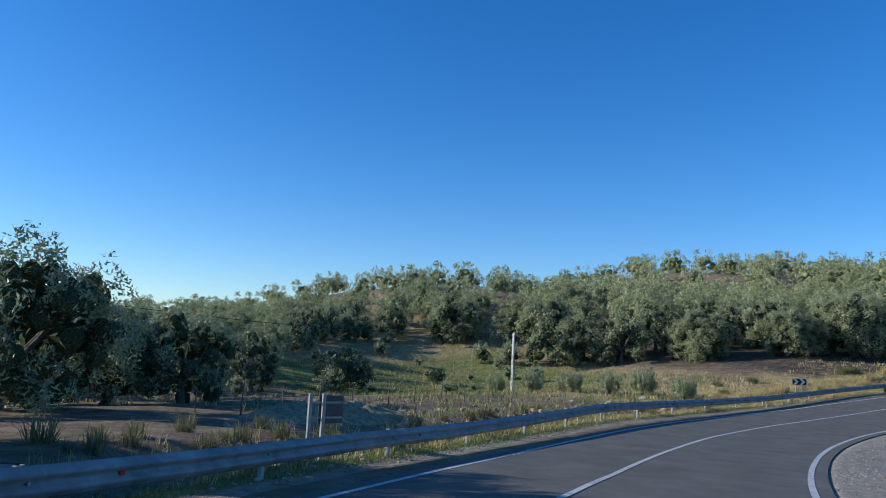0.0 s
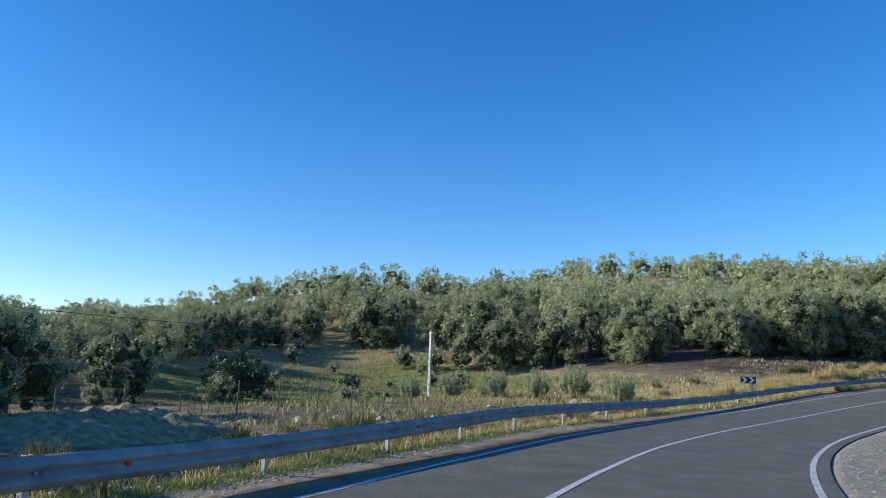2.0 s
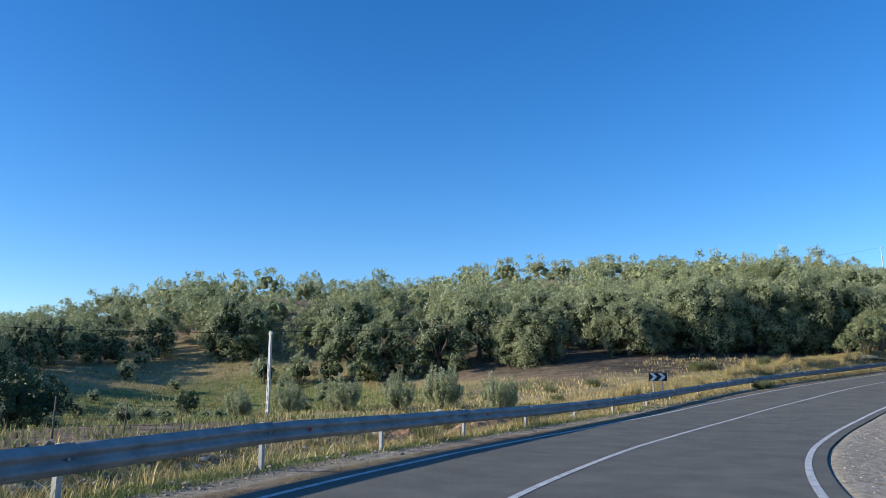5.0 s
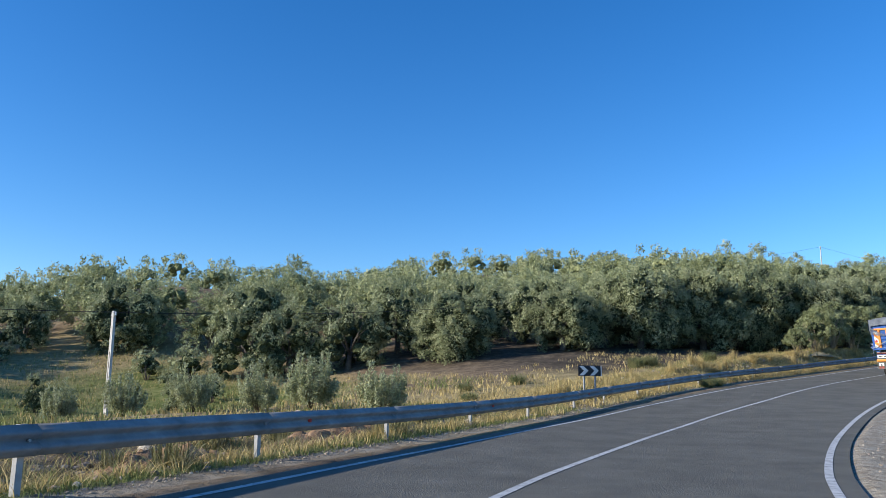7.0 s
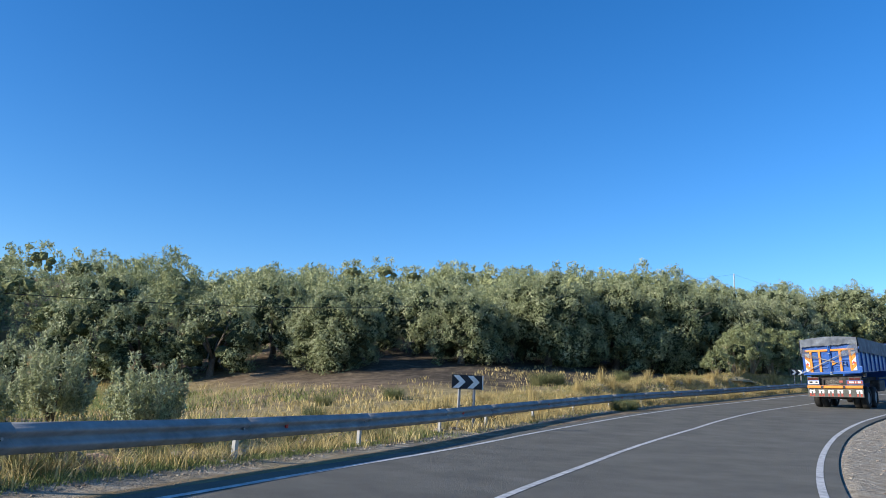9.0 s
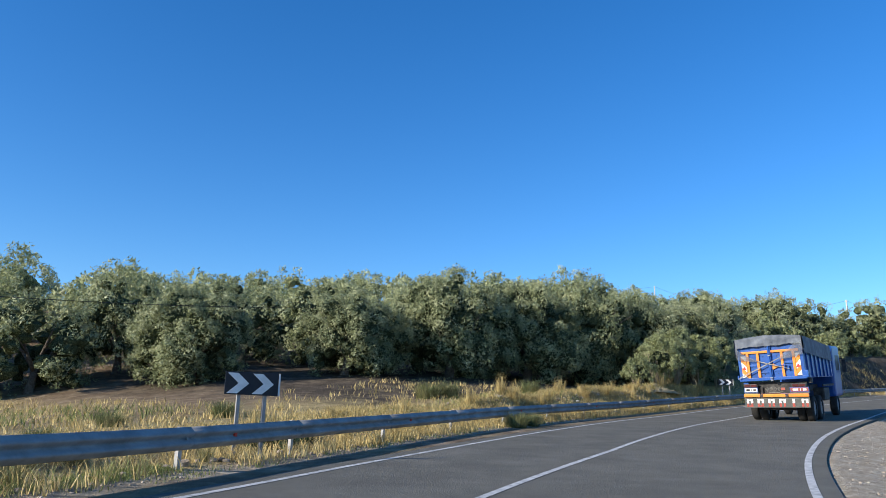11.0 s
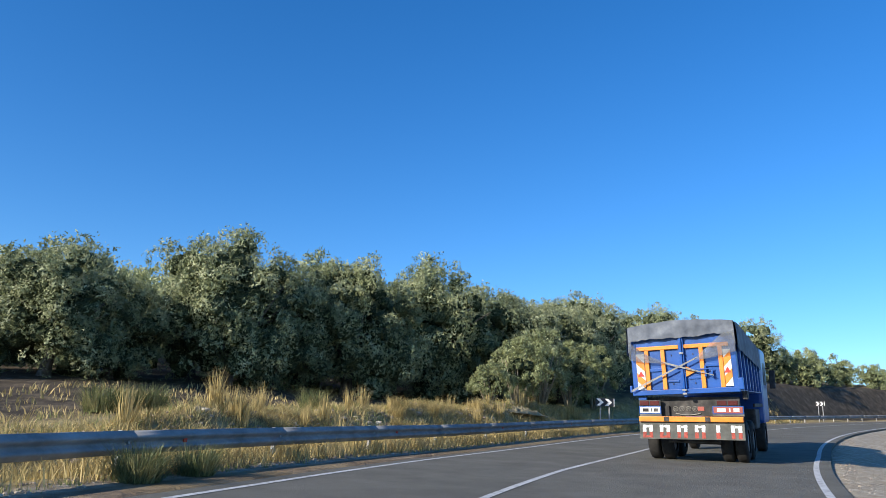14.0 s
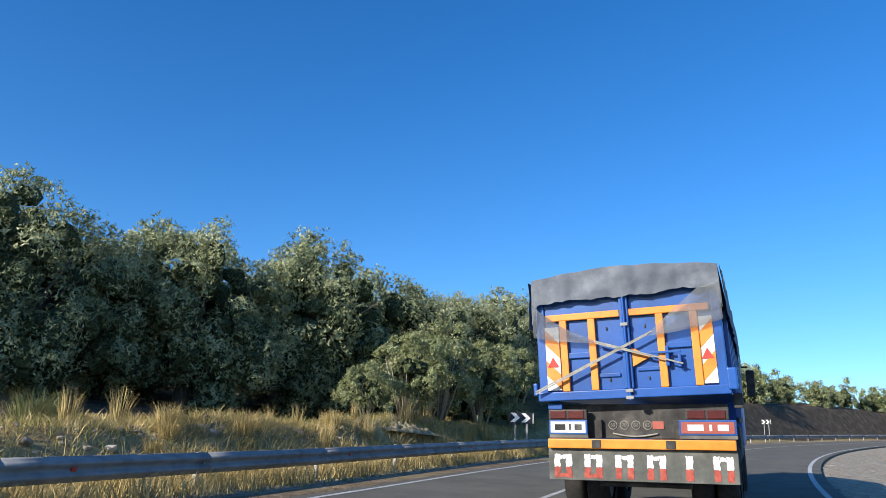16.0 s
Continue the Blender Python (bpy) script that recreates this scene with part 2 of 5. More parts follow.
LOW_LAT = (-400, -60, -15, -6, -3.2, -1.9, 6.1, 7.0, 8.4, 10.5, 19, 25, 36, 45, 60, 80, 110, 150, 400, 1500)
LOW_Z = (6, 1.5, 0.3, -0.5, -0.12, 0, 0, 0.05, -0.5, 0.0, 0.0, -0.5, -1.5, -0.7, 2.1, 3.8, 4.6, 4.6, -6, -30)
MID_LAT = (-400, -60, -15, -6, -3.2, -1.9, 6.1, 7.0, 7.9, 9.3, 14, 20, 30, 50, 75, 90, 150, 400, 1500)
MID_Z = (6, 1.5, 0.3, -0.5, -0.12, 0, 0, 0.08, 0.1, 0.85, 1.15, 1.9, 3.0, 6.0, 9.3, 10.4, 11, 2, -20)
END_LAT = (-400, -60, -15, -6, -3.2, -1.9, 6.1, 7.0, 8.0, 10.3, 14, 20, 40, 75, 90, 150, 400, 1500)
END_Z = (6, 1.5, 0.3, -0.5, -0.12, 0, 0, 0.05, 0.2, 3.6, 4.3, 5.2, 7.4, 12.2, 14.6, 18, 12, 0)


def rail_lat(s):
    """Where the crash barrier stands; it draws away from the lane as the bend opens."""
    return np.interp(s, (-60, 15, 20.5, 23.75, 27.5, 31, 42, 50, 57, 63, 230), (5.5, 5.54, 5.65, 5.87, 6.15, 6.25, 6.3, 6.62, 6.9, 7.02, 7.02))


def inset(s, lat):
    """Distance from the road counted as if the barrier stood at its usual 6.62 m."""
    lat = np.asarray(lat, float)
    return lat + (6.62 - rail_lat(s)) * smooth(4.6, 5.2, lat) * (1 - smooth(12, 20, lat))


def verge(s, lat):
    """The way back from inset(), for things on the verge and in the ditch."""
    return lat - (6.62 - rail_lat(s)) * (1 - smooth(12, 20, lat))


def rise(s, lat):
    """Height of the ground over the road."""
    lat = inset(s, lat)
    u, v = smooth(52, 80, s), smooth(97, 114, s)
    low, mid, end = (np.interp(lat, a, b) for a, b in ((LOW_LAT, LOW_Z), (MID_LAT, MID_Z), (END_LAT, END_Z)))
    return (low * (1 - u) + mid * u) * (1 - v) + end * v


def drift(s):
    """How far the painted lanes lie to the left of the reference line's usual place."""
    return np.interp(s, (-60, 14, 22, 34, 45, 58, 68, 200), (-0.75, -0.75, -0.55, -0.08, 0.1, 0.2, 0.0, 0.0))


def rail_top(s):
    return np.interp(s, (-20, 4, 8, 12, 16, 20, 25, 28, 34, 60, 100), (0.26, 0.29, 0.36, 0.45, 0.51, 0.59, 0.7, 0.77, 0.79, 0.72, 0.73))


def bank(s):
    """Height of the verge at the barrier over the inner lane."""
    return np.interp(s, (-20, 4, 8, 12, 16, 20, 30, 42, 60, 80), (-0.3, -0.27, -0.18, -0.1, -0.05, -0.02, 0.05, 0.13, 0.12, 0.1))


def crest(s):
    """Height of the barrier's top over the verge."""
    return float(rail_top(s) - bank(s))


def camber(s, lat):
    """Height of the outer lane, the verge and the land beyond over the inner lane."""
    lat = np.asarray(lat, float)
    far = smooth(9, 18, lat)
    return (bank(s) * (1 - far) + (rail_top(s) - 0.76) * far) * np.clip((lat - 1.5) / (rail_lat(s) - 1.52), 0, 1)


def left_line(s):
    return np.interp(s, (-60, 12, 16, 22, 27.5, 32, 41, 47, 52, 57, 64, 70, 76), (4.16, 4.17, 4.22, 4.47, 4.8, 5.0, 5.04, 5.15, 5.24, 5.27, 5.29, 5.46, 5.53))


def centre_line(s):
    return np.interp(s, (-60, 14, 22, 27, 36, 50, 58, 63, 70), (1.6, 1.65, 1.88, 2.08, 2.28, 2.38, 2.25, 2.35, 2.55))


def left_edge(s):
    return left_line(s) + np.interp(s, (16, 60, 72), (0.36, 0.39, 0.31))


def right_edge(s):
    return -1.6 + drift(s) * 0.4 + np.interp(s, (38, 66, 80), (0.0, -0.55, -0.95))


def lumps(x, y, f, seed):
    r = np.random.RandomState(seed)
    out = 0
    for k in range(9):
        a, g = r.uniform(0, 2 * np.pi), f * r.uniform(0.5, 2.2)
        out = out + np.sin(x * g * np.cos(a) + y * g * np.sin(a) + r.uniform(0, 6.28))
    return out / 9


def place(s, lat, dz=0.0):
    x, y, h = road_xyh(s)
    return x - np.cos(h) * lat, y + np.sin(h) * lat, road_z(s) + camber(s, lat) + dz


def ground_at(s, lat):
    """A point on the ground sheet."""
    x, y, _ = place(s, lat)
    out = inset(s, lat)
    off = smooth(6.3, 8.0, out) + smooth(-2.2, -4, lat)
    near = smooth(6.6, 8.5, out) * (1 - smooth(14, 20, out))
    z = road_z(s) + camber(s, lat) + rise(s, lat) + off * (0.16 * lumps(x, y, 0.5, 3) + 0.05 * lumps(x, y, 2.2, 5)) + near * 0.13 * lumps(x, y, 1.4, 8)
    z = z - 0.07 * (1 - smooth(left_edge(s) - 0.05, left_edge(s) + 0.12, lat)) * (1 - smooth(right_edge(s) + 0.05, right_edge(s) - 0.12, lat))
    ridge = (np.asarray(lat, float) - 9.5 - 0.35 * lumps(x, y, 0.7, 33)) / 0.8
    z = z + smooth(59, 63, s) * (1 - smooth(92, 95, s)) * np.exp(-ridge * ridge) * np.maximum(0.0, 0.3 + 0.4 * lumps(x, y, 1.3, 34) + 0.12 * lumps(x, y, 4.0, 35))
    z = z + 2.7 * np.exp(-((np.asarray(s, float) - 70) / 8) ** 2) * smooth(54, 76, lat) * (1 - smooth(120, 170, lat))
    z = z + (0.3 * smooth(75, 84, s) + 2.1 * smooth(100, 113, s)) * (1 - smooth(122, 142, s)) * smooth(30, 50, lat) * (1 - smooth(110, 160, lat))
    z = z + smooth(40, 90, lat) * 0.8 * lumps(x, y, 0.12, 11)
    return x, y, z


def heading(s):
    return float(road_xyh(s)[2])


def at(s, lat, dz=0.0, turn=0.0, scale=1.0):
    """A pose on the ground, x to the right of the road, y along it."""
    x, y, z = (float(v) for v in ground_at(s, lat))
    return Matrix.Translation((x, y, z + dz)) @ Matrix.Rotation(-heading(s) + turn, 4, "Z") @ Matrix.Scale(scale, 4)


# ---- mesh helpers ----
def mesh_of(name, verts, faces, mats, smooth_shade=False, index=None):
    me = bpy.data.meshes.new(name)
    me.from_pydata([tuple(v) for v in verts], [], [tuple(f) for f in faces])
    for m in mats if isinstance(mats, (list, tuple)) else [mats]:
        me.materials.append(m)
    if smooth_shade:
        me.polygons.foreach_set("use_smooth", [True] * len(me.polygons))
    if index is not None:
        me.polygons.foreach_set("material_index", index)
    me.update()
    return me


def part(name, bm, mat, parent, label="", smooth_shade=False):
    me = bpy.data.meshes.new(name)
    bm.to_mesh(me)
    bm.free()
    me.materials.append(mat)
    if smooth_shade:
        me.polygons.foreach_set("use_smooth", [True] * len(me.polygons))
    ob = new(name, me)
    ob.parent = parent
    return tagged(ob, label) if label else ob


def part_mesh(name, me, parent, label=""):
    ob = new(name, me)
    ob.parent = parent
    return tagged(ob, label) if label else ob


def thing(name, label, category, group="", kind="", m=None):
    ob = new(name)
    ob.empty_display_size = 0.2
    if m is not None:
        ob.matrix_basis = m
    return tagged(ob, label, category, group, kind)


def add_box(bm, lo, hi, bevel=0.0, m=None):
    """A box from corner to corner, its edges rounded."""
    r = bmesh.ops.create_cube(bm, size=1)
    vs = r["verts"]
    c = [(a + b) / 2 for a, b in zip(lo, hi)]
    d = [b - a for a, b in zip(lo, hi)]
    for v in vs:
        v.co = Vector((c[0] + v.co.x * d[0], c[1] + v.co.y * d[1], c[2] + v.co.z * d[2]))
    if bevel:
        es = list({e for v in vs for e in v.link_edges})
        r2 = bmesh.ops.bevel(bm, geom=es, offset=bevel, segments=2, affect="EDGES", profile=0.6)
        vs = list({v for f in r2["faces"] for v in f.verts})
    if m is not None:
        bmesh.ops.transform(bm, matrix=m, verts=vs)
    return vs


def box(lo, hi, bevel=0.006, m=None):
    bm = bmesh.new()
    add_box(bm, lo, hi, bevel, m)
    return bm


def tube(points, radii, sides=8, caps=True):
    """A tapered tube along points, as vertices and faces."""
    pts = [Vector(p) for p in points]
    verts, faces = [], []
    for i, p in enumerate(pts):
        d = (pts[min(i + 1, len(pts) - 1)] - pts[max(i - 1, 0)]).normalized()
        a = d.orthogonal().normalized() if abs(d.z) > 0.95 else d.cross(Vector((0, 0, 1))).normalized()
        b = d.cross(a)
        for k in range(sides):
            t = 2 * math.pi * k / sides
            verts.append(p + (a * math.cos(t) + b * math.sin(t)) * radii[i])
    for i in range(len(pts) - 1):
        for k in range(sides):
            k2 = (k + 1) % sides
            faces.append((i * sides + k, i * sides + k2, (i + 1) * sides + k2, (i + 1) * sides + k))
    if caps:
        faces.append(tuple(range(sides))[::-1])
        faces.append(tuple(range((len(pts) - 1) * sides, len(pts) * sides)))
    return verts, faces


def cyl(p, q, r, sides=16):
    bm = bmesh.new()
    v, f = tube([p, q], [r, r], sides)
    vs = [bm.verts.new(c) for c in v]
    for g in f:
        bm.faces.new([vs[i] for i in g])
    return bm


class Pile:
    """Vertices and faces gathered for one mesh."""

    def __init__(self):
        self.v, self.f, self.n = [], [], 0

    def add(self, verts, faces):
        self.f += [tuple(i + self.n for i in g) for g in faces]
        self.v += [tuple(c) for c in verts]
        self.n += len(verts)
        return self

# ---- ground, road, lines ----
def build_ground():
    s = np.concatenate([np.linspace(-900, -60, 8)[:-1], np.arange(-60, -8, 2.0), np.arange(-8, 112, 0.5), np.arange(112, 230, 2.0), np.linspace(230, 1000, 8)])
    lat = np.concatenate([np.linspace(-60, -10, 14)[:-1], np.arange(-10, -3.2, 0.5), np.arange(-3.2, -1.0, 0.12), [-1.0, 0, 2, 4], np.arange(4.9, 6.7, 0.1), np.arange(6.8, 15, 0.33), np.arange(15, 40, 1.0), np.arange(40, 120, 2.5), np.geomspace(121, 1500, 14)])
    lat = np.unique(lat)
    S, L = np.meshgrid(s, lat, indexing="ij")
    x, y, z = ground_at(S, L)
    n, k = S.shape
    idx = np.arange(n * k).reshape(n, k)
    faces = np.stack([idx[:-1, :-1], idx[:-1, 1:], idx[1:, 1:], idx[1:, :-1]], -1).reshape(-1, 4)[:, ::-1]
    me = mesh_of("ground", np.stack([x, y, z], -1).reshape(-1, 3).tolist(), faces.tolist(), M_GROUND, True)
    wob = lumps(x, y, 0.25, 21)
    L = inset(S, L)
    green = 0.8 * smooth(22, 31, L) * (1 - smooth(48, 56, L)) * smooth(34, 42, S) * (1 - smooth(58, 64, S)) + 0.38 * wob * smooth(12, 20, L)
    green = green + 0.75 * smooth(6.45, 6.7, L) * (1 - smooth(7.6, 8.4, L)) * (1 - smooth(40, 56, S)) + 0.3 * smooth(8, 9, L) * (1 - smooth(12, 16, L)) * (1 - smooth(34, 55, S))
    straw = 0.35 + 0.45 * smooth(6.3, 7, L) * (1 - smooth(14, 22, L)) * smooth(20, 50, S) + 0.25 * lumps(x, y, 0.4, 25) - 0.3 * smooth(-1.8, -2.5, L)
    straw = straw - 0.4 * smooth(7, 8.5, L) * (1 - smooth(34, 44, S)) * (1 - smooth(16, 22, L))
    straw = straw + 0.4 * smooth(22, 30, L) * (1 - smooth(62, 70, L)) * smooth(36, 46, S) * (1 - smooth(62, 68, S))
    straw = straw - 0.35 * smooth(60, 70, S) * smooth(15, 22, L) - 0.5 * smooth(98, 108, S) * smooth(7, 9, L)
    # where shade is painted: floor of the grove, then the cut bank
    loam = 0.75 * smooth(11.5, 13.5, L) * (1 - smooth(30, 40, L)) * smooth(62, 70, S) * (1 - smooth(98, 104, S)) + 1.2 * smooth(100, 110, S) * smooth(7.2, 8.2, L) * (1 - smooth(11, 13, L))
    sand = 1.3 * smooth(-1.0, -1.8, L) * (1 - smooth(-5, -9, L)) + 0.6 * smooth(5.9, 6.1, L) * (1 - smooth(6.45, 6.8, L))
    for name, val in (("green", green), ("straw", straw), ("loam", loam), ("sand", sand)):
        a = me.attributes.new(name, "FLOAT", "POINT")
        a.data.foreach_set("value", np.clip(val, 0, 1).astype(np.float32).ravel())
    return tagged(new("ground", me), "hillside ground with dry grass, bare soil and a green meadow", "ground", kind="structure")


build_ground()


def strip(name, lat0, lat1, s0, s1, lift, mat, step=0.5, cols=2, thick=0.0):
    s = np.arange(s0, s1 + step, step)
    S, U = np.meshgrid(s, np.linspace(0, 1, cols), indexing="ij")
    L = lat0(S) * (1 - U) + lat1(S) * U
    x, y, z = place(S, L)
    v = np.stack([x, y, z + lift], -1).reshape(-1, 3)
    n, k = S.shape
    idx = np.arange(n * k).reshape(n, k)
    f = np.stack([idx[:-1, :-1], idx[1:, :-1], idx[1:, 1:], idx[:-1, 1:]], -1).reshape(-1, 4)
    v, f = v.tolist(), [tuple(q) for q in f.tolist()]
    if thick:
        for side in (0, k - 1):
            base = len(v)
            v += [tuple(v[idx[i, side]]) for i in range(n)] + [(a[0], a[1], a[2] - thick) for a in (v[idx[i, side]] for i in range(n))]
            for i in range(n - 1):
                q = (base + i, base + i + 1, base + n + i + 1, base + n + i)
                f.append(q if side else q[::-1])
    return mesh_of(name, v, f, mat, True)


tagged(new("road", strip("road", right_edge, left_edge, -60, 220, 0.0, M_ASPHALT, 0.5, 9, 0.12)), "worn grey asphalt two-lane road bending uphill", "road", kind="structure")
for middle, half in ((left_line, 0.055), (centre_line, 0.055), (lambda s: right_edge(s) + 0.32, 0.06)):
    line = strip("road_line", lambda s: middle(s) - half, lambda s: middle(s) + half, -60, 220, 0.006, M_LINE)
    tagged(new("road_line", line), "worn white painted line along the asphalt road", "road line", kind="structure")


# ---- crash barrier ----
def build_barrier():
    x0, y0, z0 = (float(v) for v in ground_at(10, 5.6))
    rail = thing("guardrail", "galvanised steel crash barrier with W-shaped beam on posts", "guardrail", m=Matrix.Translation((x0, y0, z0)))
    inv = Matrix.Translation((-x0, -y0, -z0))
    posts = [38.9 + 3.72 * k for k in range(-15, 4)] + [52.9 + 3.55 * k for k in range(0, 34)]
    # half-profile of the beam: (out towards the road, height), a W with two waves
    prof = [(0.0, 0.0), (0.012, 0.022), (0.055, 0.05), (0.082, 0.075), (0.082, 0.09), (0.055, 0.115), (0.008, 0.145), (0.008, 0.165),
            (0.055, 0.195), (0.082, 0.22), (0.082, 0.235), (0.055, 0.26), (0.012, 0.288), (0.0, 0.31)]
    for a, b in zip(posts[:-1], posts[1:]):
        ss = np.linspace(a - 0.1, b + 0.1, 6)
        v, f = [], []
        k = len(prof)
        for j, s in enumerate(ss):
            lap = 0.003 * (1 if j == 0 else 0)
            for o, hgt in prof:
                x, y, z = place(s, rail_lat(s) - o + lap, crest(s) - 0.31 + hgt)
                v.append((float(x) - x0, float(y) - y0, float(z) - z0))
        for j in range(5):
            for i in range(k - 1):
                f.append((j * k + i, (j + 1) * k + i, (j + 1) * k + i + 1, j * k + i + 1))
        me = mesh_of("beam", v, f, M_GALV, True)
        ob = part_mesh("beam", me, rail)
        sol = ob.modifiers.new("thickness", "SOLIDIFY")
        sol.thickness, sol.offset = 0.005, 0
    # C-shaped post
    bm = bmesh.new()
    add_box(bm, (-0.04, -0.003, -0.5), (0.04, 0.003, 0.76))
    add_box(bm, (-0.04, 0.0035, -0.5), (-0.034, 0.055, 0.76))
    add_box(bm, (0.034, 0.0035, -0.5), (0.04, 0.055, 0.76))
    post_me = bpy.data.meshes.new("post")
    bm.to_mesh(post_me)
    bm.free()
    post_me.materials.append(M_POST)
    bm = bmesh.new()
    add_box(bm, (-0.02, -0.035, -0.045), (0.012, 0.035, 0.045), 0.008)
    ref_me = bpy.data.meshes.new("reflector")
    bm.to_mesh(ref_me)
    bm.free()
    ref_me.materials.append(M_RED)
    bm = cyl((0, 0, 0), (0.02, 0, 0), 0.018, 8)
    bolt_me = bpy.data.meshes.new("bolt")
    bm.to_mesh(bolt_me)
    bm.free()
    bolt_me.materials.append(M_POST)
    rng = random.Random(4)
    for i, s in enumerate(posts):
        x, y, z = (float(v) for v in place(s, rail_lat(s) + 0.07))
        p = part_mesh("post", post_me, rail)
        p.matrix_basis = inv @ Matrix.Translation((x, y, z + crest(s) - 0.76)) @ Matrix.Rotation(-heading(s) + math.pi / 2 + rng.uniform(-.05, .05), 4, "Z") @ Matrix.Rotation(rng.uniform(-.02, .02), 4, "Y")
        x, y, z = (float(v) for v in place(s, rail_lat(s) - 0.02))
        q = part_mesh("bolt", bolt_me, rail)
        q.matrix_basis = inv @ Matrix.Translation((x, y, z + crest(s) - 0.155)) @ Matrix.Rotation(-heading(s), 4, "Z")
        if i % 2 == 0:
            x, y, z = (float(v) for v in place(s + 1.1, rail_lat(s + 1.1) - 0.03))
            r = part_mesh("reflector", ref_me, rail, "small red reflector")
            r.matrix_basis = inv @ Matrix.Translation((x, y, z + crest(s) - 0.155)) @ Matrix.Rotation(-heading(s), 4, "Z")
    return rail


build_barrier()


# ---- trees ----
def sprays(rng, centres, normals, leaf, width, per, spread, rise_up=0.3, tri=False, jitter=0.7):
    """Leaf blades in small sprays: most lie along the outside of their bunch, tips outwards."""
    n = len(centres) * per
    nn = np.repeat(normals, per, 0)
    c = np.repeat(centres, per, 0) + rng.normal(0, spread, (n, 3))
    d = nn * 0.3 + rng.normal(0, jitter, (n, 3)) + np.array([0, 0, rise_up])
    d -= nn * (np.sum(d * nn, axis=1, keepdims=True) * 0.65)
    d /= np.linalg.norm(d, axis=1, keepdims=True)
    w = np.cross(d, nn + rng.normal(0, 0.35, (n, 3)))
    w /= np.linalg.norm(w, axis=1, keepdims=True) + 1e-9
    ln = leaf * rng.uniform(0.6, 1.3, (n, 1))
    if tri:
        v = np.stack([c + w * width, c + d * ln, c - w * width], 1).reshape(-1, 3)
        return v, np.arange(3 * n).reshape(-1, 3)[:, [0, 1, 2, 2]]
    v = np.stack([c, c + d * ln * 0.5 + w * width * rng.uniform(.7, 1.3, (n, 1)), c + d * ln, c + d * ln * 0.5 - w * width], 1).reshape(-1, 3)
    return v, np.arange(4 * n).reshape(-1, 4)


def knob(rng, c, r, ring, rows, flat=0.85):
    """A knobbly closed hull."""
    vv = [c + np.array([0, 0, -r * flat])]
    for q in range(1, rows):
        ph = -np.pi / 2 + np.pi * q / rows
        for t in range(ring):
            th = 2 * np.pi * (t + 0.5 * (q % 2)) / ring
            vv.append(c + r * rng.uniform(0.7, 1.2) * np.array([np.cos(th) * np.cos(ph), np.sin(th) * np.cos(ph), np.sin(ph) * flat]))
    vv.append(c + np.array([0, 0, r * flat]))
    ff = []
    last = len(vv) - 1
    for t in range(ring):
        u = (t + 1) % ring
        ff.append((0, 1 + u, 1 + t, 1 + t))
        for q in range(rows - 2):
            a0, b0 = 1 + q * ring, 1 + (q + 1) * ring
            ff.append((a0 + t, a0 + u, b0 + u, b0 + t))
        ff.append((1 + (rows - 2) * ring + t, 1 + (rows - 2) * ring + u, last, last))
    return np.array(vv), np.array(ff)


def crown_mesh(name, seed, radius, height, base, lobes, count, per, leaf, width, mat, core=0.72, upright=0.0, ragged=0.25, hull=1, sub=6, low=-0.5, ring=8, rows=5, tri=False, fine=False, hull_mat=None):
    """A crown of bunches: boughs set round the middle, each a cluster of leaf tufts over an inner hull coloured dark as
    shade.
    """
    rng = np.random.RandomState(seed)
    verts, faces, slot, n = [], [], [], 0
    mid = np.array([0, 0, base + 0.42 * height])

    def gather(v, f, s):
        nonlocal n
        verts.append(v)
        faces.append(f + n)
        slot.extend([s] * len(f))
        n += len(v)

    for i in range(lobes):
        a, u = i * 2.399 + rng.uniform(-.5, .5), (i + 0.5) / lobes
        el = np.arcsin(np.clip(low + (0.98 - low) * u, -1, 1)) + rng.uniform(-.1, .1)
        rr = rng.uniform(0.5, 0.74)
        c = mid + np.array([np.cos(a) * np.cos(el) * radius * rr, np.sin(a) * np.cos(el) * radius * rr, height * (0.42 * np.sin(el) + rng.uniform(-.07, .07))])
        r = radius * rng.uniform(0.27, 0.42)
        out = (c - mid) / (np.linalg.norm(c - mid) + 1e-6)
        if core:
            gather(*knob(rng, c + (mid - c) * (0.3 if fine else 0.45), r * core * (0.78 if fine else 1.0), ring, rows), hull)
        k = max(4, int(count / lobes / sub * (r / radius / 0.35) ** 2))
        for b in range(sub):
            q = rng.normal(0, 0.8, 3) + out * 0.7 + np.array([0, 0, 0.25 + upright])
            q /= np.linalg.norm(q)
            rs = r * rng.uniform(0.3, 0.48)
            cc = c + q * (r * rng.uniform(0.4, 0.8) + ragged * r * max(0.0, rng.rand() - 0.7))
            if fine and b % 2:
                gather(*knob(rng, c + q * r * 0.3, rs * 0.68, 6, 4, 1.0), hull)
            nn = rng.normal(0, 1, (k, 3)) + 0.6 * q
            nn[:, 2] += 0.15 + upright
            nn /= np.linalg.norm(nn, axis=1, keepdims=True)
            p = cc + nn * rs * (0.55 + 0.45 * rng.rand(k, 1)) * np.array([1, 1, 1.1])
            gather(*sprays(rng, p, nn, leaf, width, per, leaf * 0.3, tri=tri), 0)
    v = np.concatenate(verts)
    f = np.concatenate(faces)
    fl = [tuple(q) if q[2] != q[3] else tuple(q[:3]) for q in f.tolist()]
    return mesh_of(name, v.tolist(), fl, [mat, hull_mat or M_HULL_SHADE], index=slot)


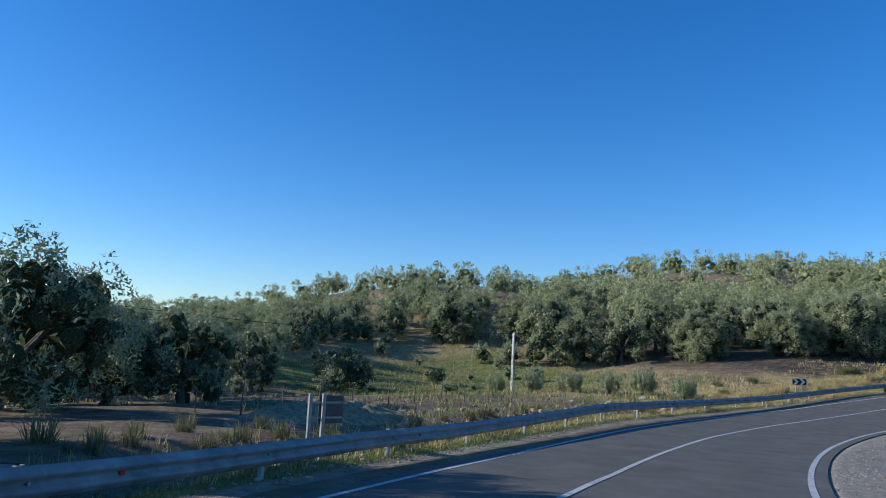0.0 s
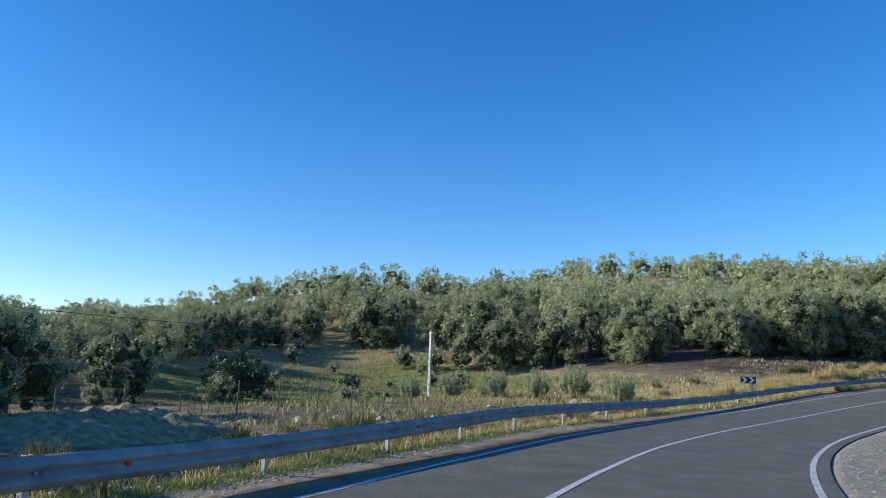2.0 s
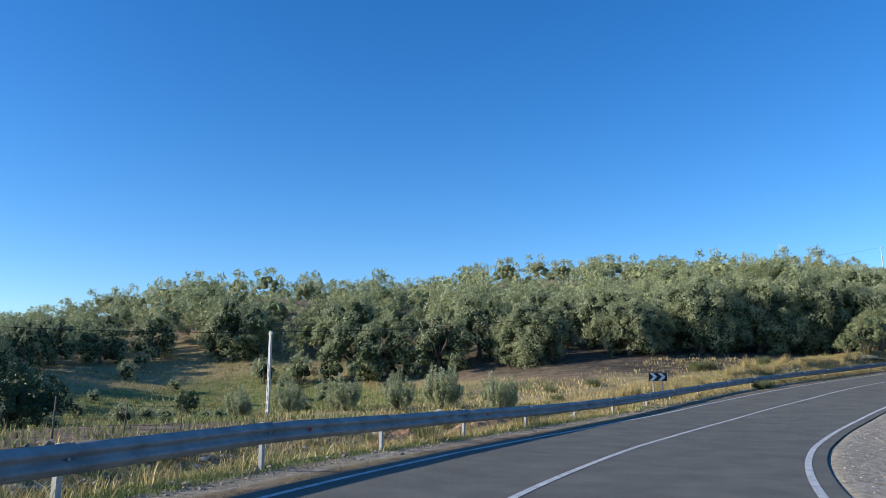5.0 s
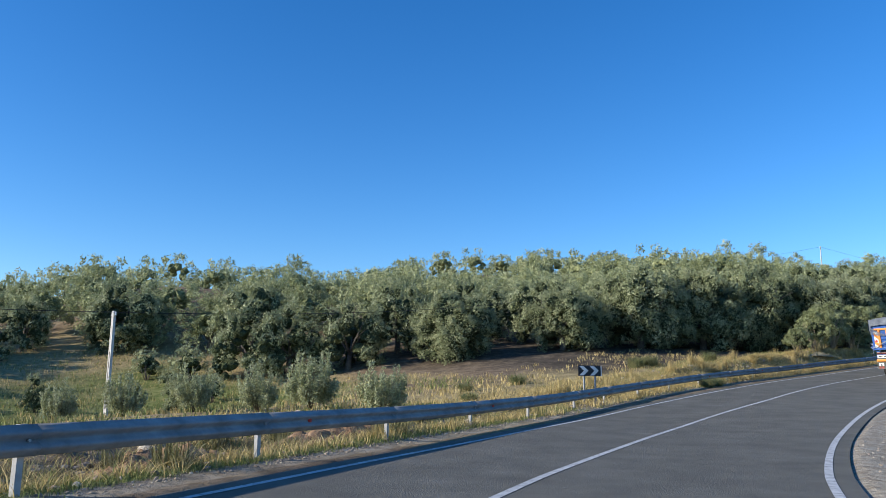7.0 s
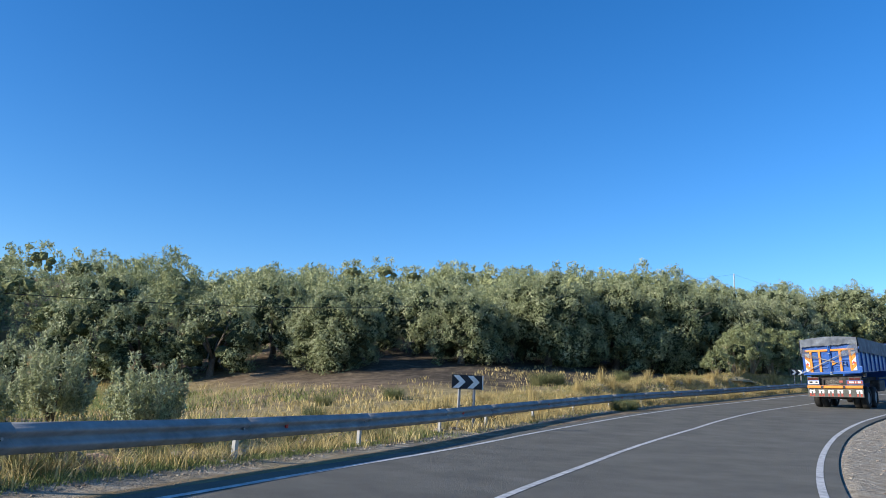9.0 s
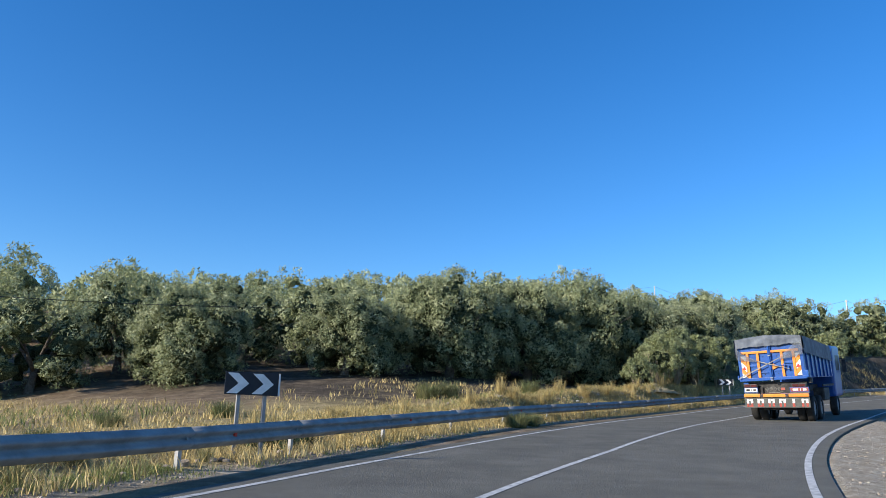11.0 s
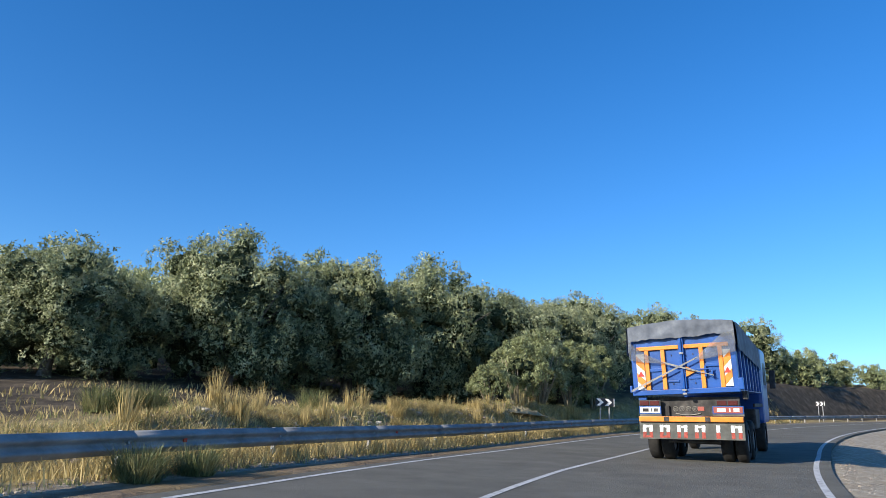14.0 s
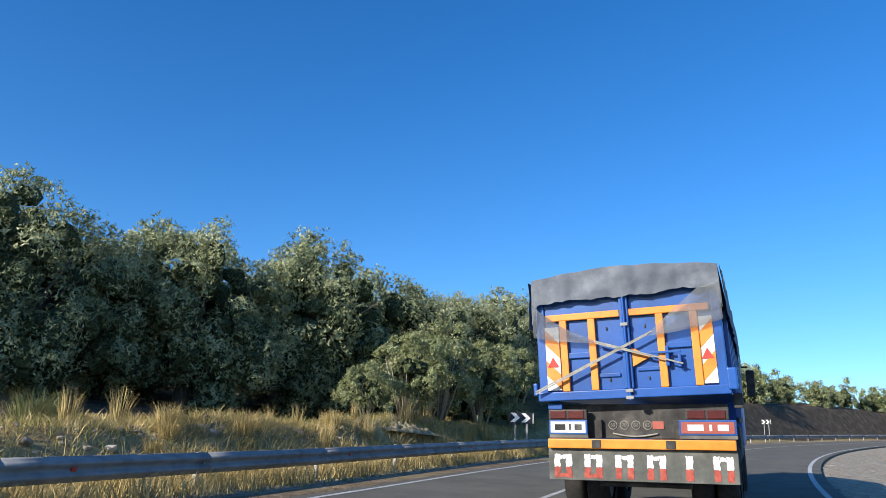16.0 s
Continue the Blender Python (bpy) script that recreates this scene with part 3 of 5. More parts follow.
def trunk_mesh(name, seed, height, radius, limbs, reach, top, mat, sides=9):
    """A leaning, tapered trunk that forks into limbs."""
    rng = random.Random(seed)
    pile = Pile()
    lean = Vector((rng.uniform(-.15, .15), rng.uniform(-.15, .15), 0))
    pts = [Vector((0, 0, -0.25)), Vector((0, 0, 0.05)), lean * height * 0.5 + Vector((rng.uniform(-.08, .08), 0, height * 0.5)), lean * height + Vector((0, 0, height))]
    v, f = tube(pts, [radius * 1.7, radius * 1.35, radius, radius * 0.8], sides)
    pile.add(v, f)
    for i in range(limbs):
        a = 2 * math.pi * i / limbs + rng.uniform(-.4, .4)
        o = Vector((math.cos(a), math.sin(a), 0))
        p = pts[-1] - Vector((0, 0, rng.uniform(0, .25) * height))
        q = p + o * reach * 0.4 + Vector((0, 0, (top - height) * 0.35))
        e = p + o * reach * rng.uniform(.7, 1) + Vector((0, 0, (top - height) * rng.uniform(.6, .9)))
        v, f = tube([p, q, e], [radius * 0.55, radius * 0.36, radius * 0.1], 6)
        pile.add(v, f)
        for k in range(2):
            b = o + Vector((rng.uniform(-.9, .9), rng.uniform(-.9, .9), rng.uniform(.2, .8)))
            v, f = tube([q, q + b * reach * 0.3, q + b * reach * 0.55], [radius * 0.26, radius * 0.15, radius * 0.05], 5)
            pile.add(v, f)
    return mesh_of(name, pile.v, pile.f, mat, True)


def tree_kind(name, label, category, group, crown, trunk, crown_label=""):
    t = thing(name, label, category, group)
    part_mesh("trunk", trunk, t)
    part_mesh("crown", crown, t, crown_label)
    return t


rngt = random.Random(12)
CLOSE, NEAR, MID = [], [], []
for i in range(4):
    R, Hh = 3.7 + 0.2 * (i % 3), 5.5 + 0.35 * (i % 2)
    CLOSE.append((crown_mesh("crown", 30 + i, R * 1.05, Hh + 0.25, 0.25, 32, 8600, 4, 0.13, 0.031, M_LEAF, 0.5, fine=True, upright=0.15, ragged=0.2, sub=10, low=-0.84, tri=True), trunk_mesh("trunk", 50 + i, 1.6, 0.24, 6, 2.4, 5.0, M_BARK)))
for i in range(5):
    R, Hh = 3.7 + 0.2 * (i % 3), 5.5 + 0.35 * (i % 2)
    NEAR.append((crown_mesh("crown", 40 + i, R * 1.05, Hh + 0.25, 0.25, 26, 2500, 4, 0.19, 0.043, M_LEAF, 0.5, fine=True, upright=0.1, ragged=0.3, sub=7, low=-0.84, ring=7, rows=4, tri=True), trunk_mesh("trunk", 60 + i, 1.6, 0.24, 5, 2.3, 5.0, M_BARK)))
for i in range(6):
    R, Hh = 3.6 + 0.25 * (i % 3), 5.25 + 0.4 * (i % 2)
    MID.append((crown_mesh("crown", 80 + i, R, Hh, 0.45, 20, 1500, 3, 0.27, 0.058, M_LEAF_FAR, 0.5, hull_mat=M_HULL_FAR, ragged=0.3, sub=5, low=-0.62, ring=6, rows=4, tri=True), trunk_mesh("trunk", 95 + i, 1.4, 0.2, 4, 2.0, 4.2, M_BARK, 5)))
SPARE = [crown_mesh("far_crown", 120 + i, 3.4, 5.4, -0.3, 9, 330, 2, 0.4, 0.1, M_LEAF_FAR, 0.55, hull_mat=M_HULL_FAR, sub=5, low=-0.5, ring=6, rows=4, tri=True) for i in range(3)]


def plant(kinds, s, lat, scale=1.0, squash=1.0, label="grey-green olive tree with dense rounded crown on the slope", i=None):
    c, t = kinds[rngt.randrange(len(kinds)) if i is None else i]
    tr = tree_kind("olive_tree", label, "tree", "olive trees of the grove", c, t)
    tr.matrix_basis = at(s, lat, -0.05, rngt.uniform(0, 6.28)) @ Matrix.Diagonal((scale, scale, scale * squash, 1))
    return tr


FRONT_S = (-60, 0, 18, 40, 46, 50, 54, 58, 60, 61.2, 65, 68.5, 75, 85, 95, 106, 112, 135, 230)
FRONT_LAT = (34, 32, 34, 38, 52, 60, 56.5, 56.5, 56, 40.5, 35.5, 28.5, 22.5, 19, 16.5, 15, 16, 17, 18)


def grove():
    """The wooded slopes: olives behind the front edge, the nearest as trees of their own."""
    spots = []
    for gs in np.arange(-8, 205, 5.6):
        lat = 10.0
        while lat < 135:
            lat += rngt.uniform(5.0, 6.6) * (1.0 if lat < 75 else 1.35)
            stretch = 1 + lat / 105.0
            k = max(1, round(stretch))
            for j in range(k):
                s = gs + (j - (k - 1) / 2) * 5.6 / stretch + rngt.uniform(-1.7, 1.7)
                l = lat + rngt.uniform(-.8, .8)
                front = float(np.interp(s, FRONT_S, FRONT_LAT))
                if l < front or (s < 30 and l > 90) or (s > 138 and l < 24) or s > 178:
                    continue
                big = 0.63 + 0.22 * float(smooth(50, 62, s)) + 0.09 * float(smooth(76, 84, s)) - 0.3 * float(smooth(130, 142, s)) * (1 - float(smooth(40, 60, l)))
                spots.append((s, l, l - front, big * rngt.uniform(0.86, 1.16), rngt.uniform(0.88, 1.12)))
    far = []
    order = sorted(spots, key=lambda q: q[2] + 0.25 * max(0.0, q[0] - 110) + (6 if q[0] < 48 else 0))
    for n, (s, l, d, sc, sq) in enumerate(order):
        if 60 < s < 73 and l < 33:
            sc *= 0.8
        elif 60 < s < 84 and l < 26:
            sc *= 0.9
        if n < 44:
            plant(CLOSE if 68 < s < 94 and d < 4 else NEAR, s, l, sc, sq)
        elif n < 185:
            plant(MID, s, l, sc, sq)
        elif l < 62 or n % 2:
            far.append((s, l, sc, sq))
    # the rest of the wood, joined
    vs, fs, base, slots = [], [], 0, []
    cv = []
    for me in SPARE:
        a = np.empty(len(me.vertices) * 3)
        me.vertices.foreach_get("co", a)
        cv.append((a.reshape(-1, 3), [tuple(p.vertices) for p in me.polygons], [p.material_index for p in me.polygons]))
    for n, (s, l, sc, sq) in enumerate(far):
        a, f, mi = cv[n % 3]
        slots += mi
        m = np.array(at(s, l, -0.05, rngt.uniform(0, 6.28)) @ Matrix.Diagonal((sc, sc, sc * sq, 1)))
        vs.append(a @ m[:3, :3].T + m[:3, 3])
        fs += [tuple(q + base for q in g) for g in f]
        base += len(a)
    if vs:
        tagged(new("far_olive_wood", mesh_of("far_olive_wood", np.concatenate(vs).tolist(), fs, [M_LEAF_FAR, M_HULL_FAR], index=slots)), "distant olive wood covering the upper hillside", "wood", kind="stuff")
    return len(order)


grove()
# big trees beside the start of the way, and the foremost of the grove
# the first two stand out of view, added to shade the verge
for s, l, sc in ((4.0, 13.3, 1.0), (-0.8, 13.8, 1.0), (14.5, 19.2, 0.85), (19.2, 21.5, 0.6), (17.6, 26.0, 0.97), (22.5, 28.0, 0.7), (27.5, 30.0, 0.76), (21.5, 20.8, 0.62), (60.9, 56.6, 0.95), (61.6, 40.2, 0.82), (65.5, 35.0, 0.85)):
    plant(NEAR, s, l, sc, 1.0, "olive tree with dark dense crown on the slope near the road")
for s, l, sc, sq in ((69.0, 28.0, 0.85, 0.95), (74.5, 23.0, 0.79, 0.95), (80.5, 20.5, 1.0, 1.04), (86.0, 18.5, 1.04, 1.03), (91.5, 17.0, 1.2, 1.08)):
    plant(CLOSE, s, l, sc, sq, "large olive tree at the edge of the grove")


# ---- shrubs and young trees ----
def shoots_mesh(name, seed, height, spread, count, leaf, width, mat, per=26, lean=0.35, ragged=0.5):
    """Upright shoots from one foot, uneven in height, each lined with leaves."""
    rng = np.random.RandomState(seed)
    cs, ns = [], []
    for i in range(count):
        a, r = rng.uniform(0, 6.28), spread * np.sqrt(rng.rand())
        foot = np.array([np.cos(a) * r * 0.3, np.sin(a) * r * 0.3, 0.1])
        tip = np.array([np.cos(a) * r, np.sin(a) * r, height * (1.0 - 0.3 * (r / spread) ** 2) * (1 - ragged * rng.rand())])
        t = rng.uniform(0.2, 1.0, (per, 1)) ** 0.8
        p = foot + (tip - foot) * t + np.array([np.cos(a), np.sin(a), 0]) * (lean * r * np.sin(t * np.pi) * 0.5)
        ax = (tip - foot) / np.linalg.norm(tip - foot)
        side = rng.normal(0, 1, (per, 3))
        cs.append(p + side * 0.05 * (1.15 - t) * height * 0.5)
        ns.append(ax[None] * 0.9 + side * 0.6)
    c, n = np.concatenate(cs), np.concatenate(ns)
    v, f = sprays(rng, c, n / np.linalg.norm(n, axis=1, keepdims=True), leaf, width, 2, leaf * 0.25, rise_up=0.45, jitter=0.4)
    return mesh_of(name, v.tolist(), [tuple(q) for q in f.tolist()], mat)


def branch_mesh(name, seed, height, spread, count, radius, mat):
    rng = random.Random(seed)
    pile = Pile()
    for i in range(count):
        a, r = rng.uniform(0, 6.28), spread * rng.uniform(.15, .8)
        e = Vector((math.cos(a) * r, math.sin(a) * r, height * rng.uniform(.6, .9)))
        pile.add(*tube([Vector((e.x * .1, e.y * .1, -0.1)), e * 0.5 + Vector((e.x * .1, e.y * .1, 0)), e], [radius, radius * .7, radius * .25], 5))
    return mesh_of(name, pile.v, pile.f, mat, True)


def shrub(name, label, category, s, lat, crown, stems, scale=1.0, group="", turn=None):
    t = thing(name, label, category, group, m=at(s, lat, -0.02, rngt.uniform(0, 6.28) if turn is None else turn, scale))
    part_mesh("branch", stems, t)
    part_mesh("foliage", crown, t)
    return t


YOUNG = [(shoots_mesh("foliage", 200 + i, 2.75, 1.12, 64, 0.13, 0.021, M_LEAF_SILVER, 80, ragged=0.62), branch_mesh("branch", 210 + i, 1.7, 0.55, 9, 0.03, M_BARK)) for i in range(3)]
for i, (s, l, sc) in enumerate(((45.2, 10.8, 0.68), (45.5, 13.8, 0.8), (45.8, 16.5, 0.72), (45.5, 19.3, 0.72), (45.2, 22.5, 0.7), (44.6, 25.3, 0.66), (47.5, 22.0, 0.6))):
    shrub("young_olive_tree", "young silvery olive tree with upright shoots beside the road", "young tree", s, l, *YOUNG[i % 3], sc, "row of young olive trees")

SILVER_BUSH = [(crown_mesh("foliage", 230 + i, 1.15, 1.7, 0.05, 10, 420, 3, 0.16, 0.026, M_LEAF_SILVER, 0.7, ragged=0.6, sub=5, ring=6, rows=4, tri=True), branch_mesh("branch", 240 + i, 1.3, .8, 8, 0.03, M_BARK)) for i in range(2)]
BANK_BUSH = [(crown_mesh("foliage", 290 + i, 1.7, 2.7, -0.1, 14, 700, 3, 0.2, 0.05, M_LEAF_GREEN, 0.6, low=-0.85, upright=0.2, ragged=0.6, sub=5, ring=6, rows=4, tri=True), branch_mesh("branch", 295 + i, 1.4, 0.7, 5, 0.04, M_BARK)) for i in range(2)]
DARK_BUSH = [(crown_mesh("foliage", 250 + i, 1.7, 2.3, 0.1, 13, 700, 3, 0.19, 0.045, M_LEAF_DARK, 0.75, ragged=0.4, sub=5, ring=6, rows=4, tri=True), branch_mesh("branch", 260 + i, 1.6, 1.0, 6, 0.05, M_BARK)) for i in range(2)]
GREEN_BUSH = [(crown_mesh("foliage", 270 + i, 1.5, 2.7, 0.3, 22, 3400, 4, 0.085, 0.022, M_LEAF_GREEN, 0.42, upright=0.35, ragged=0.9, sub=6, ring=6, rows=4, tri=True), branch_mesh("branch", 280 + i, 2.6, 1.2, 16, 0.035, M_STEM)) for i in range(2)]
for s, l, sc in ((41.2, 37.8, 1.45), (50.8, 40.4, 0.6), (43.0, 39.5, 1.1)):
    shrub("broadleaf_shrub", "dark green rounded broadleaf shrub in the meadow", "shrub", s, l, *DARK_BUSH[int(s) % 2], sc)
for s, l, sc in ((39.6, 36.2, 1.15), (33.0, 35.0, 0.8), (41.5, 34.5, 0.6), (56.8, 39.3, 0.75), (57.5, 36.5, 0.95), (53.8, 49.0, 0.6), (52.8, 54.0, 0.9), (48.5, 47.0, 0.55), (58.5, 46.5, 1.3), (59.6, 43.5, 1.5), (49.5, 36.0, .5), (47.0, 30.5, 0.45), (43.0, 38.0, .5), (45.5, 41.5, .6), (52.0, 44.0, .5), (46.5, 52.0, .7), (43.5, 29.0, .55), (51.5, 29.5, .5), (54.5, 41.5, .45), (58.5, 43.5, .7), (40.5, 25.5, .5), (37.5, 22.0, .5), (56.0, 26.5, .6), (48.0, 57.0, .8), (55.0, 58.0, .8)):
    shrub("silvery_shrub", "low grey-green bushy shrub on the grassy slope", "shrub", s, l, *SILVER_BUSH[int(s * 2) % 2], sc, "shrubs on the slope")
for s, l, sc in ((85.8, 10.6, 0.7), (88.0, 10.3, 1.05), (90.0, 10.1, 1.25), (91.8, 11.6, 1.3), (94.2, 10.2, 1.25), (97.2, 10.2, 1.2)):
    shrub("leafy_bush", "tall green leafy bush with many pale stems behind the crash barrier", "bush", s, l, *GREEN_BUSH[int(s * 2) % 2], sc, "leafy bushes by the barrier")
OLEANDER = (shoots_mesh("foliage", 300, 0.85, 0.7, 60, 0.17, 0.02, M_LEAF_DARK, 16), branch_mesh("branch", 301, .7, .5, 8, .015, M_BARK))
for s, l, sc in ((54.0, 7.9, 1.0), (47.5, 8.0, .5)):
    shrub("oleander_bush", "small dark oleander bush behind the crash barrier", "bush", s, l, *OLEANDER, sc)
for s, l, sc in ((124, 16.5, 0.95), (129, 17.5, 0.95), (138.0, 15.2, 1.0), (133.5, 17.5, 0.75), (145, 18.0, 0.62)):
    plant(NEAR, s, l, sc, 1.0, "rounded green tree on top of the cut bank")
SILVER_TREE = [(crown_mesh("crown", 36, 3.6, 6.0, 0.2, 30, 6000, 4, 0.13, 0.031, M_LEAF_SILVER, 0.5, fine=True, upright=0.5, ragged=0.5, sub=9, low=-0.7, tri=True), CLOSE[0][1])]
for s, l, sc, sq in ((95.0, 13.6, 0.95, 1.07), (98.5, 12.8, 0.98, 1.08), (103.0, 12.8, 0.94, 1.08)):
    plant(SILVER_TREE, s, l, sc, sq, "silvery olive tree with upright sprays behind leafy bushes")
# unseen tree, added only for the shade it throws on the barrier
plant(CLOSE, 6.7, 14.3, 0.72, 1.0, "olive tree with dark dense crown on the slope near the road", i=1)
# hedge of bushes along the crest of the cut bank where the road bends away
for k in range(44):
    s = 110 + 1.75 * k + rngt.uniform(-1.3, 1.3)
    l = 12.6 + rngt.uniform(-1.2, 3.2)
    sc = (1.3 if 136 < s < 152 else 1.0) * rngt.uniform(0.55, 1.35)
    shrub("bank_bush", "dense green bush on top of the cut bank", "bush", s, l, *BANK_BUSH[k % 2], sc, "bushes on the bank")
for s, l, sc in ((150.0, -7.0, 1.6), (158.0, -6.5, 1.8), (166.0, -7, 1.9), (140.0, -11.0, 1.5)):
    shrub("roadside_bush", "green leafy bush on the inner side of the bend", "bush", s, l, *GREEN_BUSH[int(s) % 2], sc, "bushes on the inner verge")


def blades(rng, x, y, z, height, width, lean):
    """Grass blades: two joined quads each, bending with the tip."""
    n = len(x)
    a, b = rng.uniform(0, 6.28, n), rng.uniform(0, 6.28, n)
    h = height * rng.uniform(0.55, 1.25, n)
    w = width * rng.uniform(0.7, 1.3, n)
    ln = lean * rng.uniform(0.2, 1.3, n) * h
    p = np.stack([x, y, z], -1)
    side = np.stack([np.cos(a) * w, np.sin(a) * w, 0 * w], -1)
    mid = p + np.stack([np.cos(b) * ln * .35, np.sin(b) * ln * .35, h * 0.6], -1)
    tip = p + np.stack([np.cos(b) * ln, np.sin(b) * ln, h], -1)
    v = np.stack([p - side, p + side, mid + side * .7, mid - side * .7, tip], 1).reshape(-1, 3)
    k = np.arange(n)[:, None] * 5
    quads = (k + np.array([0, 1, 2, 3])).tolist()
    tris = (k + np.array([3, 2, 4])).tolist()
    return v, [tuple(q) for q in quads] + [tuple(q) for q in tris]


def tussock(seed, count, height, spread, mat, name="blades"):
    rng = np.random.RandomState(seed)
    a, r = rng.uniform(0, 6.28, count), spread * 0.35 * np.sqrt(rng.rand(count))
    x, y = np.cos(a) * r, np.sin(a) * r
    n = count
    h = height * rng.uniform(.35, 1.1, n)
    a = a + rng.normal(0, 0.9, n)
    out = (0.05 + 1.0 * rng.rand(n) ** 1.3) * spread * .75
    w = 0.008 * rng.uniform(.7, 1.4, n)
    p = np.stack([x, y, 0 * x - .03], -1)
    side = np.stack([-np.sin(a) * w, np.cos(a) * w, 0 * w], -1)
    mid = p + np.stack([np.cos(a) * out * .4, np.sin(a) * out * .4, h * 0.65], -1)
    tip = p + np.stack([np.cos(a) * out, np.sin(a) * out, h], -1)
    v = np.stack([p - side, p + side, mid + side * .7, mid - side * .7, tip], 1).reshape(-1, 3)
    k = np.arange(n)[:, None] * 5
    return mesh_of(name, v.tolist(), [tuple(q) for q in (k + np.array([0, 1, 2, 3])).tolist()] + [tuple(q) for q in (k + np.array([3, 2, 4])).tolist()], mat)


WEED = [tussock(340 + i, 150, 0.5, 0.6, M_WEED) for i in range(3)]
for k in range(110):
    s = rngt.uniform(9, 52)
    ob = new("weed_clump", WEED[k % 3])
    ob.matrix_basis = at(s, float(verge(s, rngt.uniform(7.0, 11.5))), 0, rngt.uniform(0, 6), rngt.uniform(0.4, 1.15))
    tagged(ob, "low tangled clump of half-dry weeds in the ditch", "weeds", "weeds in the ditch")
RUSH = [tussock(320 + i, 760, 0.85, 1.35, M_RUSH) for i in range(2)]
DRYTUFT = [tussock(330 + i, 320, 0.7, 0.85, M_STRAW) for i in range(2)]
STALKS = [tussock(336 + i, 90, 0.95, 0.5, M_STRAW) for i in range(2)]
for k in range(46):
    ob = new("stalk_clump", STALKS[k % 2])
    ob.matrix_basis = at(rngt.uniform(56, 93), rngt.uniform(8.3, 10.8), 0, rngt.uniform(0, 6), rngt.uniform(0.5, 1.0))
    tagged(ob, "tall thin dry grass stalks standing on the straw berm", "grass clump", "dry stalks on the berm")
for s, l, sc in ((69.3, 13.6, 0.9), (70.3, 13.2, 0.85), (60.5, 15.5, 0.75), (57.0, 16.0, 0.6), (75.5, 12.0, 0.85), (63.3, 6.55, 0.6), (64.4, 6.55, 0.55), (52.6, 12.5, 0.6)):
    ob = new("rush_tussock", RUSH[int(s * 3) % 2])
    ob.matrix_basis = at(s, l, 0, rngt.uniform(0, 6), sc)
    tagged(ob, "arching green and straw-coloured rush tussock", "tussock", "rush tussocks")
for k in range(34):
    s = rngt.uniform(58, 92)
    l = rngt.uniform(8.6, 12.5) if k % 3 else rngt.uniform(7.1, 8.2)
    ob = new("dry_grass_tuft", DRYTUFT[k % 2])
    ob.matrix_basis = at(s, l, 0, rngt.uniform(0, 6), rngt.uniform(0.4, 0.72))
    tagged(ob, "tall dry straw-coloured grass tuft on the verge", "grass tuft", "dry grass tufts")


# ---- sheets of grass ----
def grass_field(name, label, seed, zones, mat, height, width, lean, clump=0.07):
    rng = np.random.RandomState(seed)
    S, L, H = [], [], []
    for s0, s1, l0, l1, density, hs in zones:
        n = int((s1 - s0) * (l1 - l0) * density)
        cs, cl = rng.uniform(s0, s1, n), rng.uniform(l0, l1, n)
        x, y, _ = place(cs, cl)
        keep = lumps(x, y, 0.9, seed) + rng.normal(0, .25, n) > -0.2
        cs, cl = np.repeat(cs[keep], 6), np.repeat(cl[keep], 6)
        S.append(cs + rng.normal(0, clump, len(cs)))
        L.append(np.maximum(cl + rng.normal(0, clump, len(cl)), 6.12))
        H.append(np.full(len(cs), hs))
    s, l, h = np.concatenate(S), np.concatenate(L), np.concatenate(H)
    l = verge(s, l)
    x, y, z = ground_at(s, l)
    v, f = blades(rng, x, y, z - 0.02, height * h, width, lean)
    tagged(new(name, mesh_of(name, v.tolist(), f, mat)), label, "grass", kind="stuff")


grass_field("dry_grass", "golden dry grass along the verge and berm", 401,
            [(46, 62, 6.35, 8.6, 42, 0.75), (62, 96, 6.35, 8.4, 85, 0.95), (100, 130, 6.3, 10, 14, 1.0), (34, 46, 6.6, 8.8, 34, 0.7), (50, 64, 8.6, 13.5, 20, 0.8), (58, 84, 10.5, 13.0, 7, 0.7), (64, 98, 8.8, 11.5, 20, 0.8), (8, 34, 6.7, 10.5, 9, 0.8)], M_STRAW, 0.34, 0.008, 0.75)
grass_field("cut_straw", "matted cut straw lying on the earth berm", 405,
            [(60, 93, 8.5, 10.9, 75, 1.0), (92, 104, 8.5, 10.5, 14, 1.0), (30, 46, 6.7, 10.2, 30, 1.1), (14, 30, 6.7, 9, 9, 1.0), (46, 62, 7.6, 11, 26, 1.0)], M_STRAW, 0.2, 0.008, 1.8, 0.12)
grass_field("verge_grass", "short green grass at the road edge", 402,
            [(6, 50, 6.5, 7.5, 190, 0.8), (48, 95, 6.12, 6.45, 30, 0.9), (8, 50, 6.9, 10.0, 16, 2.2), (58, 95, 9.5, 13.5, 9, 1.8), (60, 95, 7.6, 11.0, 16, 2.2)], M_GRASS, 0.11, 0.006, 0.6)
grass_field("meadow_grass", "patchy green and yellow meadow grass on the slope", 403,
            [(36, 62, 18, 58, 2.6, 1.0), (20, 50, 10, 18, 2.5, 0.8)], M_GRASS, 0.3, 0.02, 0.7, 0.2)
grass_field("slope_straw", "dry yellowed grass patches on the slope", 404,
            [(44, 64, 10, 60, 2.6, 0.9), (56, 80, 12, 20, 2.0, 0.8), (20, 46, 10, 30, 0.5, 0.8)], M_STRAW, 0.28, 0.02, 0.7, 0.2)


